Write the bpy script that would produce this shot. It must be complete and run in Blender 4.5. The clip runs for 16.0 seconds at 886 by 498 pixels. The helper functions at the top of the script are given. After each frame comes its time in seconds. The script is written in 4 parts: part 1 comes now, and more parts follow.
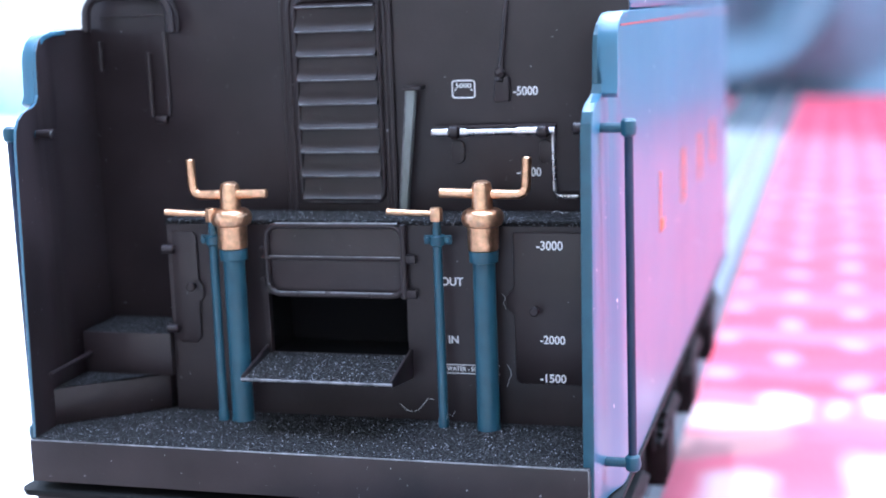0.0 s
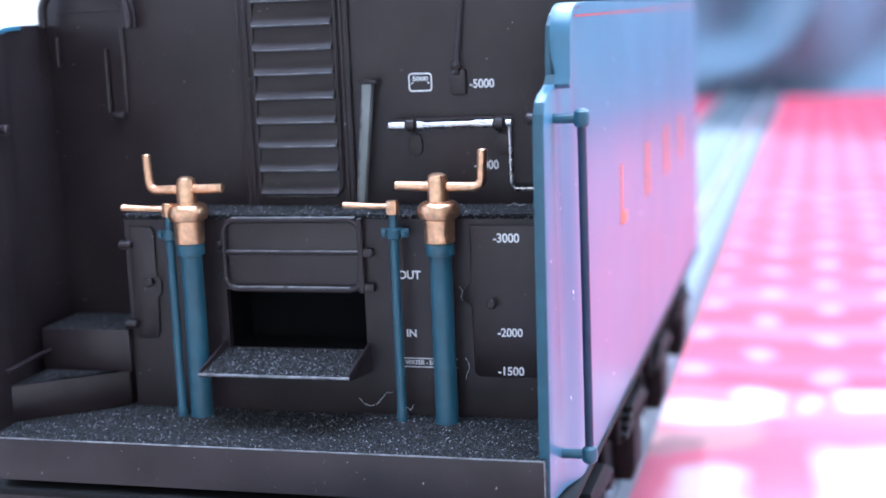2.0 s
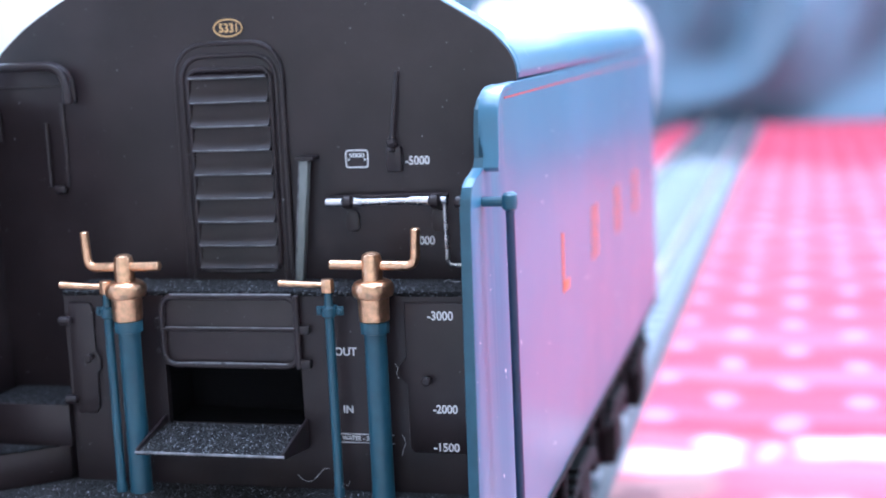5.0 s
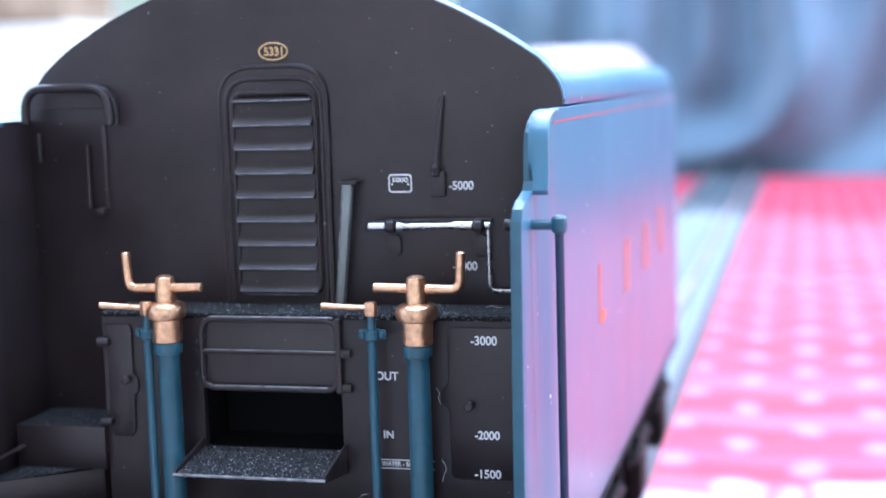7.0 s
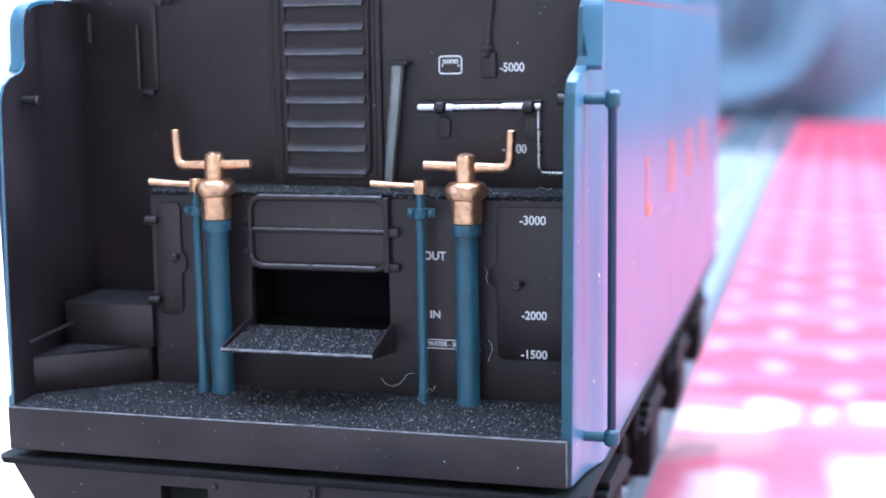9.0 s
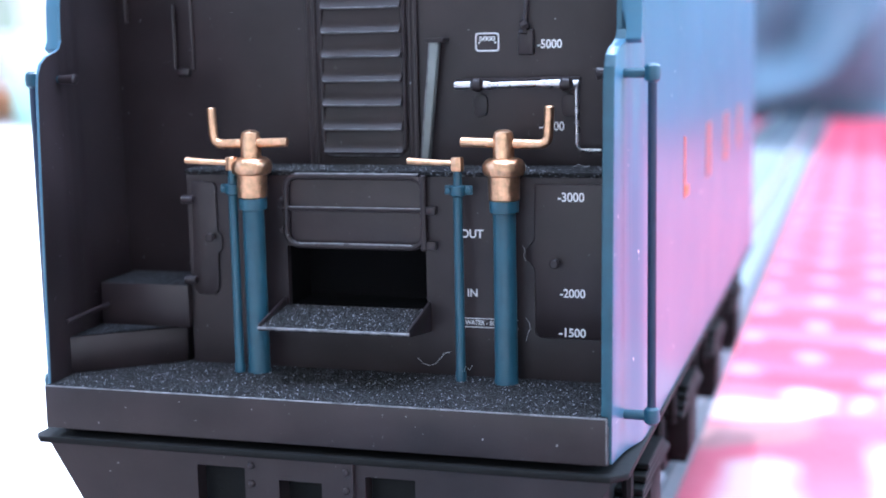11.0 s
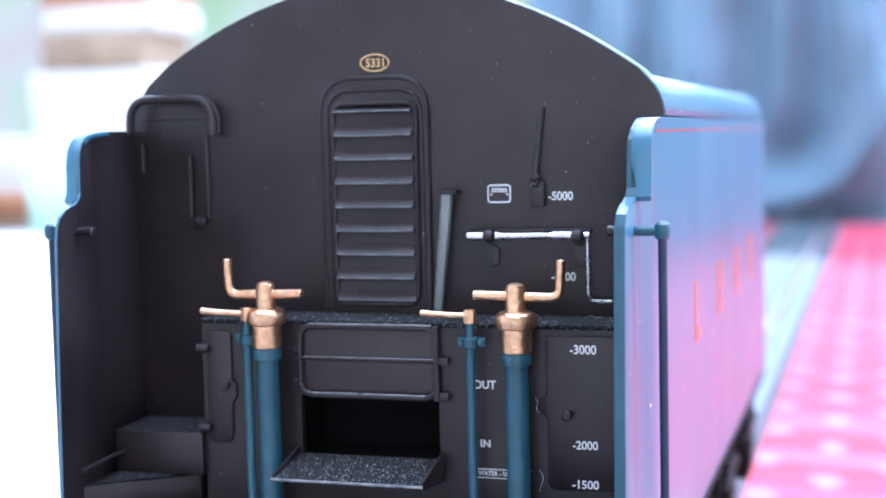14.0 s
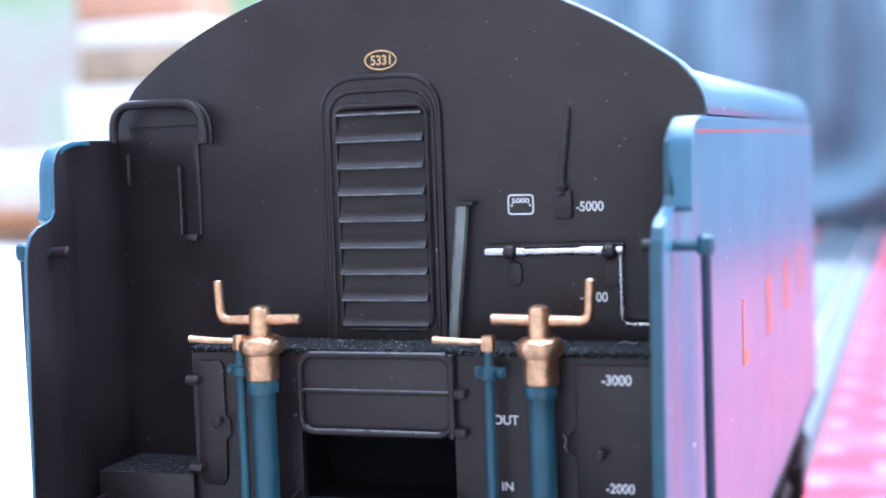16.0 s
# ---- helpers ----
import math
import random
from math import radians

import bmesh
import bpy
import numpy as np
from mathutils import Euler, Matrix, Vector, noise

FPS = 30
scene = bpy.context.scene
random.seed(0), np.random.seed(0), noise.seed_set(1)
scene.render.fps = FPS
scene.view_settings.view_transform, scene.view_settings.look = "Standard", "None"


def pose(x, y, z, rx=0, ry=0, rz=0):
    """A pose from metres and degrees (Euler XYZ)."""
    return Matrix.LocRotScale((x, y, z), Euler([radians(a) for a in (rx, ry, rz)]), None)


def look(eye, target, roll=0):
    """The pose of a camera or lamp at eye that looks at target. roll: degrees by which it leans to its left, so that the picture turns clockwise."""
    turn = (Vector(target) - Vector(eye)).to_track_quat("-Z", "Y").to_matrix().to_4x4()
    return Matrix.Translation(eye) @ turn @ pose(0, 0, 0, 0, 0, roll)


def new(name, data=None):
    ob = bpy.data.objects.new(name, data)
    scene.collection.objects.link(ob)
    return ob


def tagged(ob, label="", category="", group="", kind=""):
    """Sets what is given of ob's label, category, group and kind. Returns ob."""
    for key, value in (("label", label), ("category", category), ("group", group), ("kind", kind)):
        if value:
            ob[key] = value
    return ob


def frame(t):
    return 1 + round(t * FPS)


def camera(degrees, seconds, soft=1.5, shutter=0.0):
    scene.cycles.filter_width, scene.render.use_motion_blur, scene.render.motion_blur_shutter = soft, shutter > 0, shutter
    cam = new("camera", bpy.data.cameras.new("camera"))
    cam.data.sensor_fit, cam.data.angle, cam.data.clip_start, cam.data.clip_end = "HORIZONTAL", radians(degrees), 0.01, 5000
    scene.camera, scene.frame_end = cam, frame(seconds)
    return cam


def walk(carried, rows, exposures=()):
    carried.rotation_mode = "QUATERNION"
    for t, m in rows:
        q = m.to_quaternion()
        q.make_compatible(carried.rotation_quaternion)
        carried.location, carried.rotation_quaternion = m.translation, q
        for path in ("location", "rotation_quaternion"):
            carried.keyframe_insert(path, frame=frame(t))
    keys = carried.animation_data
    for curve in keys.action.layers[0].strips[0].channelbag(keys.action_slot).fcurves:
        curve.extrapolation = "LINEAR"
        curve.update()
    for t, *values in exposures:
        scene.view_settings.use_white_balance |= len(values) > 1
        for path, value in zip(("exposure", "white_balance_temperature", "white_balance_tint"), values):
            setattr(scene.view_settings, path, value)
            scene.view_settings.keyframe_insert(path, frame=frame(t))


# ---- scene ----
# A small model tender on its track on a table. Lengths below are in millimetres; MM turns them into metres.
MM = 0.001
UP = 21.0  # height of the tender's footplate over the table top

# ---- camera ----
cam = camera(35.20, 16.0, soft=1.7)
cam.data.dof.use_dof = True
cam.data.dof.focus_distance = 80.5 * MM
cam.data.dof.aperture_fstop = 42.0
cam.data.dof.aperture_blades = 0
PATH = [
    (0, 29.62, -83.40, 45.86, 80.227, 2.034, 15.533),
    (0.5, 29.94, -83.02, 45.79, 80.255, 2.186, 15.674),
    (1, 30.34, -83.02, 45.40, 80.458, 2.266, 15.771),
    (1.5, 31.40, -82.70, 45.29, 80.366, 2.386, 15.559),
    (2, 31.36, -82.85, 45.20, 80.314, 2.372, 14.976),
    (2.5, 31.70, -82.92, 44.43, 80.557, 2.351, 14.665),
    (3, 31.66, -82.54, 44.71, 80.218, 2.558, 14.650),
    (3.5, 30.62, -82.80, 45.11, 80.287, 2.358, 14.472),
    (4, 31.38, -82.76, 46.78, 80.372, 2.407, 14.535),
    (4.5, 32.94, -82.53, 46.81, 80.923, 2.460, 14.753),
    (5, 34.57, -82.03, 48.46, 81.149, 2.579, 14.457),
    (7.5, 30.99, -83.21, 45.48, 83.450, 1.367, 14.505),
    (8, 30.63, -83.62, 42.98, 82.660, 0.880, 14.986),
    (10.3, 30.26, -83.45, 42.78, 80.698, 1.133, 15.997),
    (10.5, 29.88, -83.50, 42.56, 80.905, 1.037, 16.034),
    (11, 29.88, -83.31, 41.41, 81.288, 1.148, 16.783),
    (11.5, 29.45, -83.34, 41.40, 81.386, 1.289, 17.193),
    (12, 30.43, -83.18, 43.62, 81.611, 1.335, 17.821),
    (12.5, 30.34, -83.64, 44.82, 83.269, 0.998, 17.598),
    (13, 30.08, -83.68, 44.81, 84.387, 0.999, 17.401),
    (13.5, 29.93, -83.75, 44.89, 84.941, 1.072, 17.180),
    (14, 30.04, -83.67, 44.60, 85.357, 1.304, 17.282),
    (14.5, 29.49, -83.86, 44.67, 85.717, 1.395, 17.136),
    (15, 29.65, -83.87, 45.03, 85.646, 1.615, 17.198),
    (15.5, 29.16, -82.01, 44.53, 85.954, 1.733, 17.341),
    (16, 28.55, -74.36, 44.25, 85.824, 2.034, 18.860),
]
walk(cam, [(t, pose(x * MM, y * MM, z * MM, a, b, c)) for t, x, y, z, a, b, c in PATH], [(0, 0.11, 5100, 16), (3.5, 0.06, 5100, 16), (5, -0.07, 5100, 16), (7.5, 0.07, 5100, 16), (10.5, 0.12, 5100, 16), (14, 0.12, 5100, 16), (16, 0.13, 5100, 16)])

# ---- light ----
SUN_EL, SUN_AZ = 47.0, -6.0  # degrees; azimuth from ahead (+y) towards +x
world = bpy.data.worlds.new("sky")
scene.world = world
world.use_nodes = True
wn = world.node_tree
sky = wn.nodes.new("ShaderNodeTexSky")
sky.sky_type = "NISHITA"
sky.sun_disc = False
sky.sun_elevation = radians(SUN_EL)
sky.sun_rotation = radians(SUN_AZ)
wn.links.new(sky.outputs[0], wn.nodes["Background"].inputs[0])
wn.nodes["Background"].inputs[1].default_value = 0.15
sun = new("sun", bpy.data.lights.new("sun", "SUN"))
sun.data.energy, sun.data.angle, sun.data.color = 3.7, radians(1.2), (1.0, 0.95, 0.87)
sd = Vector((math.sin(radians(SUN_AZ)) * math.cos(radians(SUN_EL)), math.cos(radians(SUN_AZ)) * math.cos(radians(SUN_EL)), math.sin(radians(SUN_EL))))
sun.matrix_world = look(sd * 3, (0, 0, 0))


def daylight_panel(name, eye, target, w, h, watts, colour):
    d = bpy.data.lights.new(name, "AREA")
    d.shape, d.size, d.size_y, d.energy, d.color = "RECTANGLE", w, h, watts, colour
    o = new(name, d)
    o.matrix_world = look(eye, target)
    return o


# unseen ceiling opening, added for light from above
daylight_panel("top_fill_daylight", (0.05, 0.12, 1.60), (0.05, 0.12, 0.0), 1.3, 1.45, 56.0, (0.86, 0.93, 1.0))
daylight_panel("window_daylight", (-0.30, 1.11, 0.86), (-0.25, 0.0, 0.30), 2.0, 0.95, 34.0, (0.82, 0.94, 1.0))
# unseen lamp added on the east to brighten the right side sheet
daylight_panel("east_fill_daylight", (1.66, 0.42, 0.72), (0.0, 0.05, 0.1), 1.0, 1.0, 38.0, (0.76, 0.92, 1.0))
# unseen lamp added on the west as fill for the front faces
daylight_panel("side_fill_daylight", (-1.55, -0.45, 0.75), (0.0, -0.2, 0.1), 1.5, 1.2, 8.0, (0.9, 0.95, 1.0))


# ---- materials ----
def material(name, colour, rough=0.5, metal=0.0, vary=0.15, scale=400.0, bump=0.0, bump_scale=2500.0, coat=0.0, coat_rough=0.1, specks=0.0, speck_scale=1800.0,
             speck_colour=(0.6, 0.62, 0.66), spec=0.5, sheen=0.0):
    m = bpy.data.materials.new(name)
    m.use_nodes = True
    n, l = m.node_tree.nodes, m.node_tree.links
    p = n["Principled BSDF"]
    tc = n.new("ShaderNodeTexCoord")
    nz = n.new("ShaderNodeTexNoise")
    nz.inputs["Scale"].default_value, nz.inputs["Detail"].default_value = scale, 6
    l.new(tc.outputs["Object"], nz.inputs["Vector"])
    cr = n.new("ShaderNodeValToRGB")
    lo, hi = 1 - vary, 1 + vary
    cr.color_ramp.elements[0].position, cr.color_ramp.elements[1].position = 0.3, 0.7
    cr.color_ramp.elements[0].color = (*[c * lo for c in colour], 1)
    cr.color_ramp.elements[1].color = (*[min(1, c * hi) for c in colour], 1)
    l.new(nz.outputs[0], cr.inputs[0])
    out = cr.outputs[0]
    if specks:
        vo = n.new("ShaderNodeTexNoise")
        vo.inputs["Scale"].default_value, vo.inputs["Detail"].default_value = speck_scale, 2
        l.new(tc.outputs["Object"], vo.inputs["Vector"])
        sr = n.new("ShaderNodeValToRGB")
        sr.color_ramp.elements[0].position, sr.color_ramp.elements[1].position = specks, min(1, specks + 0.05)
        l.new(vo.outputs[0], sr.inputs[0])
        mx = n.new("ShaderNodeMix")
        mx.data_type = "RGBA"
        l.new(sr.outputs[0], mx.inputs["Factor"])
        l.new(out, mx.inputs["A"])
        mx.inputs["B"].default_value = (*speck_colour, 1)
        out = mx.outputs["Result"]
    l.new(out, p.inputs["Base Color"])
    rr = n.new("ShaderNodeMapRange")
    rr.inputs["To Min"].default_value, rr.inputs["To Max"].default_value = max(0.03, rough - 0.08), min(1, rough + 0.08)
    l.new(nz.outputs[0], rr.inputs["Value"])
    l.new(rr.outputs[0], p.inputs["Roughness"])
    p.inputs["Metallic"].default_value = metal
    p.inputs["Specular IOR Level"].default_value = spec
    p.inputs["Coat Weight"].default_value, p.inputs["Coat Roughness"].default_value = coat, coat_rough
    p.inputs["Sheen Weight"].default_value = sheen
    if bump:
        bz = n.new("ShaderNodeTexNoise")
        bz.inputs["Scale"].default_value, bz.inputs["Detail"].default_value = bump_scale, 4
        l.new(tc.outputs["Object"], bz.inputs["Vector"])
        b = n.new("ShaderNodeBump")
        b.inputs["Strength"].default_value, b.inputs["Distance"].default_value = bump, 0.0003
        l.new(bz.outputs[0], b.inputs["Height"])
        l.new(b.outputs[0], p.inputs["Normal"])
    return m


BLACK = material("satin_black_paint", (0.0285, 0.0206, 0.0224), 0.36, vary=0.3, scale=220, bump=0.04, bump_scale=5000, specks=0.742, speck_scale=3600, speck_colour=(0.34, 0.34, 0.36), spec=0.4)
# near-black stands in for deep shade inside the chute and the fascia gap
RECESS_BLACK = material("recess_shade_black", (0.005, 0.0047, 0.0055), 0.9, spec=0.15)
# pale grey puts edge highlights into the colour; also rubbed paint on a corner
RUBBED_HIGHLIT = material("rubbed_highlit_edge", (0.17, 0.17, 0.18), 0.34, vary=0.6, scale=1200, bump=0.3, bump_scale=3000)
GRAIN = material("coal_grains", (0.03, 0.03, 0.033), 0.35, vary=0.4, scale=6000)
# the lighter specks stand in for sparkle on the grit
GRIT = material("gritty_black_footplate", (0.009, 0.0085, 0.0095), 0.7, vary=0.5, scale=5000, bump=1.0, bump_scale=6500, specks=0.57, speck_scale=6200, speck_colour=(0.115, 0.12, 0.13), spec=0.25)
BLUE = material("garter_blue_gloss_paint", (0.052, 0.158, 0.245), 0.40, vary=0.06, scale=120, coat=0.38, coat_rough=0.22, specks=0.735, speck_scale=1300, speck_colour=(0.7, 0.75, 0.8))
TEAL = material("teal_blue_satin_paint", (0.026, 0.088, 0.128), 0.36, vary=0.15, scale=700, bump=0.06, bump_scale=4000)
NAVY = material("dark_navy_paint", (0.014, 0.028, 0.065), 0.4, vary=0.15, scale=700)
COPPER = material("polished_copper", (0.78, 0.47, 0.28), 0.34, metal=1.0, vary=0.22, scale=2500, bump=0.22, bump_scale=3500)
STEEL = material("bright_steel", (0.72, 0.72, 0.74), 0.28, metal=1.0, vary=0.1, scale=1500)
RAIL_STEEL = material("nickel_rail", (0.62, 0.64, 0.66), 0.3, metal=1.0, vary=0.1)
WHITE = material("white_printing", (0.80, 0.80, 0.82), 0.5, vary=0.05)
RED = material("red_lining", (0.45, 0.05, 0.06), 0.4, vary=0.1)
ORANGE = material("red_orange_lettering", (0.78, 0.17, 0.06), 0.4, vary=0.1)
GOLD = material("gold_printing", (0.72, 0.46, 0.20), 0.45, vary=0.1)
UNDER = material("underframe_black", (0.010, 0.010, 0.010), 0.7, vary=0.3, bump=0.1, spec=0.2)
SLEEPER = material("sleeper_plastic", (0.23, 0.28, 0.32), 0.55, vary=0.3, bump=0.2)
ROADBED = material("dark_grey_roadbed", (0.07, 0.09, 0.105), 0.5, vary=0.15, scale=200, bump=0.4, bump_scale=900)
WOOD = material("varnished_wood", (0.34, 0.15, 0.06), 0.4, vary=0.35, scale=25, bump=0.1)
TABLE_WOOD = material("greyed_table_wood", (0.30, 0.25, 0.23), 0.45, vary=0.3, scale=25, bump=0.1)
PLASTER = material("cream_plaster", (0.72, 0.68, 0.60), 0.8, vary=0.06, scale=8, bump=0.1, bump_scale=200)
FRAME_WHITE = material("white_window_paint", (0.80, 0.80, 0.78), 0.4, vary=0.04, scale=30)
CARPET = material("brown_carpet", (0.22, 0.15, 0.10), 0.95, vary=0.3, scale=60, bump=0.5, bump_scale=600)
PAPER = material("white_paper", (0.86, 0.82, 0.74), 0.8, vary=0.03, scale=30)
CREAM = material("pale_pink_ceramic", (0.78, 0.66, 0.68), 0.3, vary=0.05, scale=30)
BROWN_CARD = material("brown_card", (0.42, 0.30, 0.20), 0.7, vary=0.2, scale=40)
ORANGE_CARD = material("orange_card", (0.62, 0.32, 0.20), 0.7, vary=0.15, scale=40)
GREEN_CARD = material("mint_green_card", (0.50, 0.80, 0.68), 0.6, vary=0.15, scale=40)
DENIM = material("slate_blue_fabric", (0.145, 0.235, 0.310), 0.75, vary=0.25, scale=22, bump=0.35, bump_scale=900, sheen=0.4)


def cloth_material():
    """Red cloth with staggered rows of pale spots, 8.5 mm apart across and 18.8 mm along, and sun patches painted near
    its front.
    """
    m = material("red_spotted_cloth", (0.43, 0.018, 0.050), 0.75, vary=0.22, scale=60, bump=0.3, bump_scale=1500, spec=0.22, sheen=0.05)
    n, l = m.node_tree.nodes, m.node_tree.links
    p = n["Principled BSDF"]
    base = p.inputs["Base Color"].links[0].from_socket
    tc = n.new("ShaderNodeTexCoord")

    def node(kind, **inputs):
        x = n.new(kind)
        for k, v in inputs.items():
            x.inputs[k].default_value = v
        return x

    def math_node(op, a, b):
        x = n.new("ShaderNodeMath")
        x.operation = op
        for k, v in enumerate((a, b)):
            if isinstance(v, float):
                x.inputs[k].default_value = v
            else:
                l.new(v, x.inputs[k])
        return x.outputs[0]

    # slightly wandering coordinates, so that rows and painted sun patches are not ruled
    wob = node("ShaderNodeTexNoise", Scale=85.0, Detail=2.0)
    l.new(tc.outputs["Object"], wob.inputs["Vector"])
    off = n.new("ShaderNodeVectorMath")
    off.operation = "MULTIPLY_ADD"
    off.inputs[1].default_value = (0.004, 0.006, 0)
    off.inputs[2].default_value = (-0.002, -0.003, 0)
    l.new(wob.outputs["Color"], off.inputs[0])
    co = n.new("ShaderNodeVectorMath")
    l.new(tc.outputs["Object"], co.inputs[0])
    l.new(off.outputs[0], co.inputs[1])
    place = co.outputs[0]

    dist = []
    for cx, cy in ((15.5, 88.0), (24.0, 98.5)):
        mp = n.new("ShaderNodeMapping")
        mp.inputs["Location"].default_value = ((8.5 - cx) * MM, (9.4 - cy) * MM, 0)
        l.new(place, mp.inputs["Vector"])
        wrap = n.new("ShaderNodeVectorMath")
        wrap.operation = "WRAP"
        wrap.inputs[1].default_value, wrap.inputs[2].default_value = (0, 0, 0), (17.0 * MM, 18.8 * MM, 1)
        l.new(mp.outputs[0], wrap.inputs[0])
        flat = n.new("ShaderNodeVectorMath")
        flat.operation = "MULTIPLY"
        flat.inputs[1].default_value = (1, 0.62, 0)
        l.new(wrap.outputs[0], flat.inputs[0])
        d = n.new("ShaderNodeVectorMath")
        d.operation = "DISTANCE"
        l.new(flat.outputs[0], d.inputs[0])
        d.inputs[1].default_value = (8.5 * MM, 9.4 * 0.62 * MM, 0)
        dist.append(d.outputs["Value"])

    def ramp(value, lo, hi, a, b):
        r = node("ShaderNodeMapRange")
        r.interpolation_type = "SMOOTHSTEP"
        for k, v in (("From Min", lo), ("From Max", hi), ("To Min", a), ("To Max", b)):
            r.inputs[k].default_value = v
        l.new(value, r.inputs["Value"])
        return r.outputs[0]

    def blend(fac, a, colour):
        mx = n.new("ShaderNodeMix")
        mx.data_type = "RGBA"
        l.new(fac, mx.inputs["Factor"])
        l.new(a, mx.inputs["A"])
        mx.inputs["B"].default_value = (*colour, 1)
        return mx.outputs["Result"]

    spots = ramp(math_node("MINIMUM", dist[0], dist[1]), 0.5 * MM, 3.3 * MM, 0.62, 0.0)
    sep = n.new("ShaderNodeSeparateXYZ")
    l.new(place, sep.inputs[0])
    # spots fade out where the painted sunlight begins
    beyond = ramp(sep.outputs[1], 80 * MM, 86 * MM, 0.0, 1.0)
    out = blend(math_node("MULTIPLY", spots, beyond), base, (0.68, 0.25, 0.36))
    # paler stripes across the cloth, painted for the sheen of its folds
    stripe = node("ShaderNodeTexNoise", Scale=1.0, Detail=1.0)
    sm = n.new("ShaderNodeMapping")
    sm.inputs["Scale"].default_value = (6, 70, 1)
    l.new(tc.outputs["Object"], sm.inputs["Vector"])
    l.new(sm.outputs[0], stripe.inputs["Vector"])
    out = blend(ramp(stripe.outputs[0], 0.45, 0.75, 0.0, 0.30), out, (0.72, 0.24, 0.36))

    def block(x0, x1, y0, y1):
        e = 1.6
        f = math_node("MULTIPLY", ramp(sep.outputs[0], (x0 - e) * MM, (x0 + e) * MM, 0.0, 1.0), ramp(sep.outputs[0], (x1 - e) * MM, (x1 + e) * MM, 1.0, 0.0))
        g = math_node("MULTIPLY", ramp(sep.outputs[1], (y0 - e) * MM, (y0 + e) * MM, 0.0, 1.0), ramp(sep.outputs[1], (y1 - e) * MM, (y1 + e) * MM, 1.0, 0.0))
        return math_node("MULTIPLY", f, g)

    # paler ground painted for the sunlit front end
    out = blend(ramp(sep.outputs[1], 78 * MM, 84 * MM, 0.35, 0.0), out, (0.55, 0.22, 0.28))
    # darker band painted for shade along the near edge
    out = blend(block(-40.0, 26.0, 54.0, 61.5), out, (0.36, 0.17, 0.17))
    # white patches painted for strong sunlight on the cloth
    white = None
    for b in ((13.0, 26.0, 64.0, 74.0), (22.0, 27.0, 70.0, 81.0), (33.5, 46.0, 74.0, 83.0), (29.8, 31.0, 73.0, 80.0), (18.0, 24.0, 30.0, 50.5), (31.0, 39.5, 34.0, 54.0), (50.0, 58.0, 30.0, 56.0)):
        k = block(*b)
        white = k if white is None else math_node("MAXIMUM", white, k)
    out = blend(white, out, (0.54, 0.38, 0.40))
    l.new(out, p.inputs["Base Color"])
    return m


CLOTH = cloth_material()


def garden_material():
    """A sunlit garden far out of focus, seen through the window: pale sky, leaves and blossom."""
    m = bpy.data.materials.new("bright_garden_backdrop")
    m.use_nodes = True
    n, l = m.node_tree.nodes, m.node_tree.links
    n.remove(n["Principled BSDF"])
    e = n.new("ShaderNodeEmission")
    tc = n.new("ShaderNodeTexCoord")
    nz = n.new("ShaderNodeTexNoise")
    nz.inputs["Scale"].default_value, nz.inputs["Detail"].default_value = 2.6, 3
    l.new(tc.outputs["Object"], nz.inputs["Vector"])
    cr = n.new("ShaderNodeValToRGB")
    el = cr.color_ramp.elements
    el[0].position, el[0].color = 0.33, (0.55, 0.86, 0.42, 1)
    el[1].position, el[1].color = 0.66, (1.0, 0.86, 0.78, 1)
    for pos, c in ((0.43, (0.80, 1.0, 0.66, 1)), (0.52, (0.98, 1.0, 0.86, 1))):
        k = el.new(pos)
        k.color = c
    l.new(nz.outputs[0], cr.inputs[0])
    l.new(cr.outputs[0], e.inputs[0])
    e.inputs[1].default_value = 0.75
    l.new(e.outputs[0], n["Material Output"].inputs[0])
    return m


GARDEN = garden_material()


# ---- mesh helpers (millimetres; z measured from the tender's footplate) ----
def thing(name, x, y, z, label, category, group="", kind=""):
    ob = new(name)
    ob.location = (x * MM, y * MM, (z + UP) * MM)
    ob.empty_display_size = 0.005
    return tagged(ob, label, category, group, kind)


def world_of(ob):
    v = Vector((0, 0, 0))
    while ob:
        v += ob.location
        ob = ob.parent
    return v


def root_of(ob):
    while ob.parent:
        ob = ob.parent
    return ob


def trim(p):
    """Small correction of the tender's drawn sizes: a deeper front well, and a touch taller."""
    x, y, z = p
    y2 = y * 1.072 if y < 0 else y
    front = max(0.0, min(1.0, -y / 11.0))  # 0 at the arched front plate, 1 at the footplate's edge
    inside = max(0.0, min(1.0, (17.0 - abs(x)) / 3.0)) * (1 if y < 0.5 else 0)
    x2 = x + inside * (1 - front) * (0.014 * x - 0.26)
    z2 = z * 1.0115 if z > 0 else z
    return Vector((x2, y2, z2))


def finish(bm, mats, smooth):
    bmesh.ops.recalc_face_normals(bm, faces=bm.faces)
    me = bpy.data.meshes.new("mesh")
    for f in bm.faces:
        f.smooth = smooth is not False
    bm.to_mesh(me)
    bm.free()
    for m in mats if isinstance(mats, (list, tuple)) else [mats]:
        me.materials.append(m)
    if smooth is not False:
        me.set_sharp_from_angle(angle=radians(35 if smooth is True else smooth))
    return me


def part(name, bm, mat, parent=None, label="", smooth=True):
    """One mesh object from a bmesh in millimetres, under its parent."""
    if parent and root_of(parent).name.startswith("locomotive_tender"):
        for v in bm.verts:
            v.co = trim(v.co)
    bm.transform(Matrix.Diagonal((MM, MM, MM, 1)) @ Matrix.Translation((0, 0, UP)))
    if parent:
        bm.transform(Matrix.Translation(-world_of(parent)))
    ob = new(name, finish(bm, mat, smooth))
    ob.parent = parent
    if label:
        ob["label"] = label
    return ob


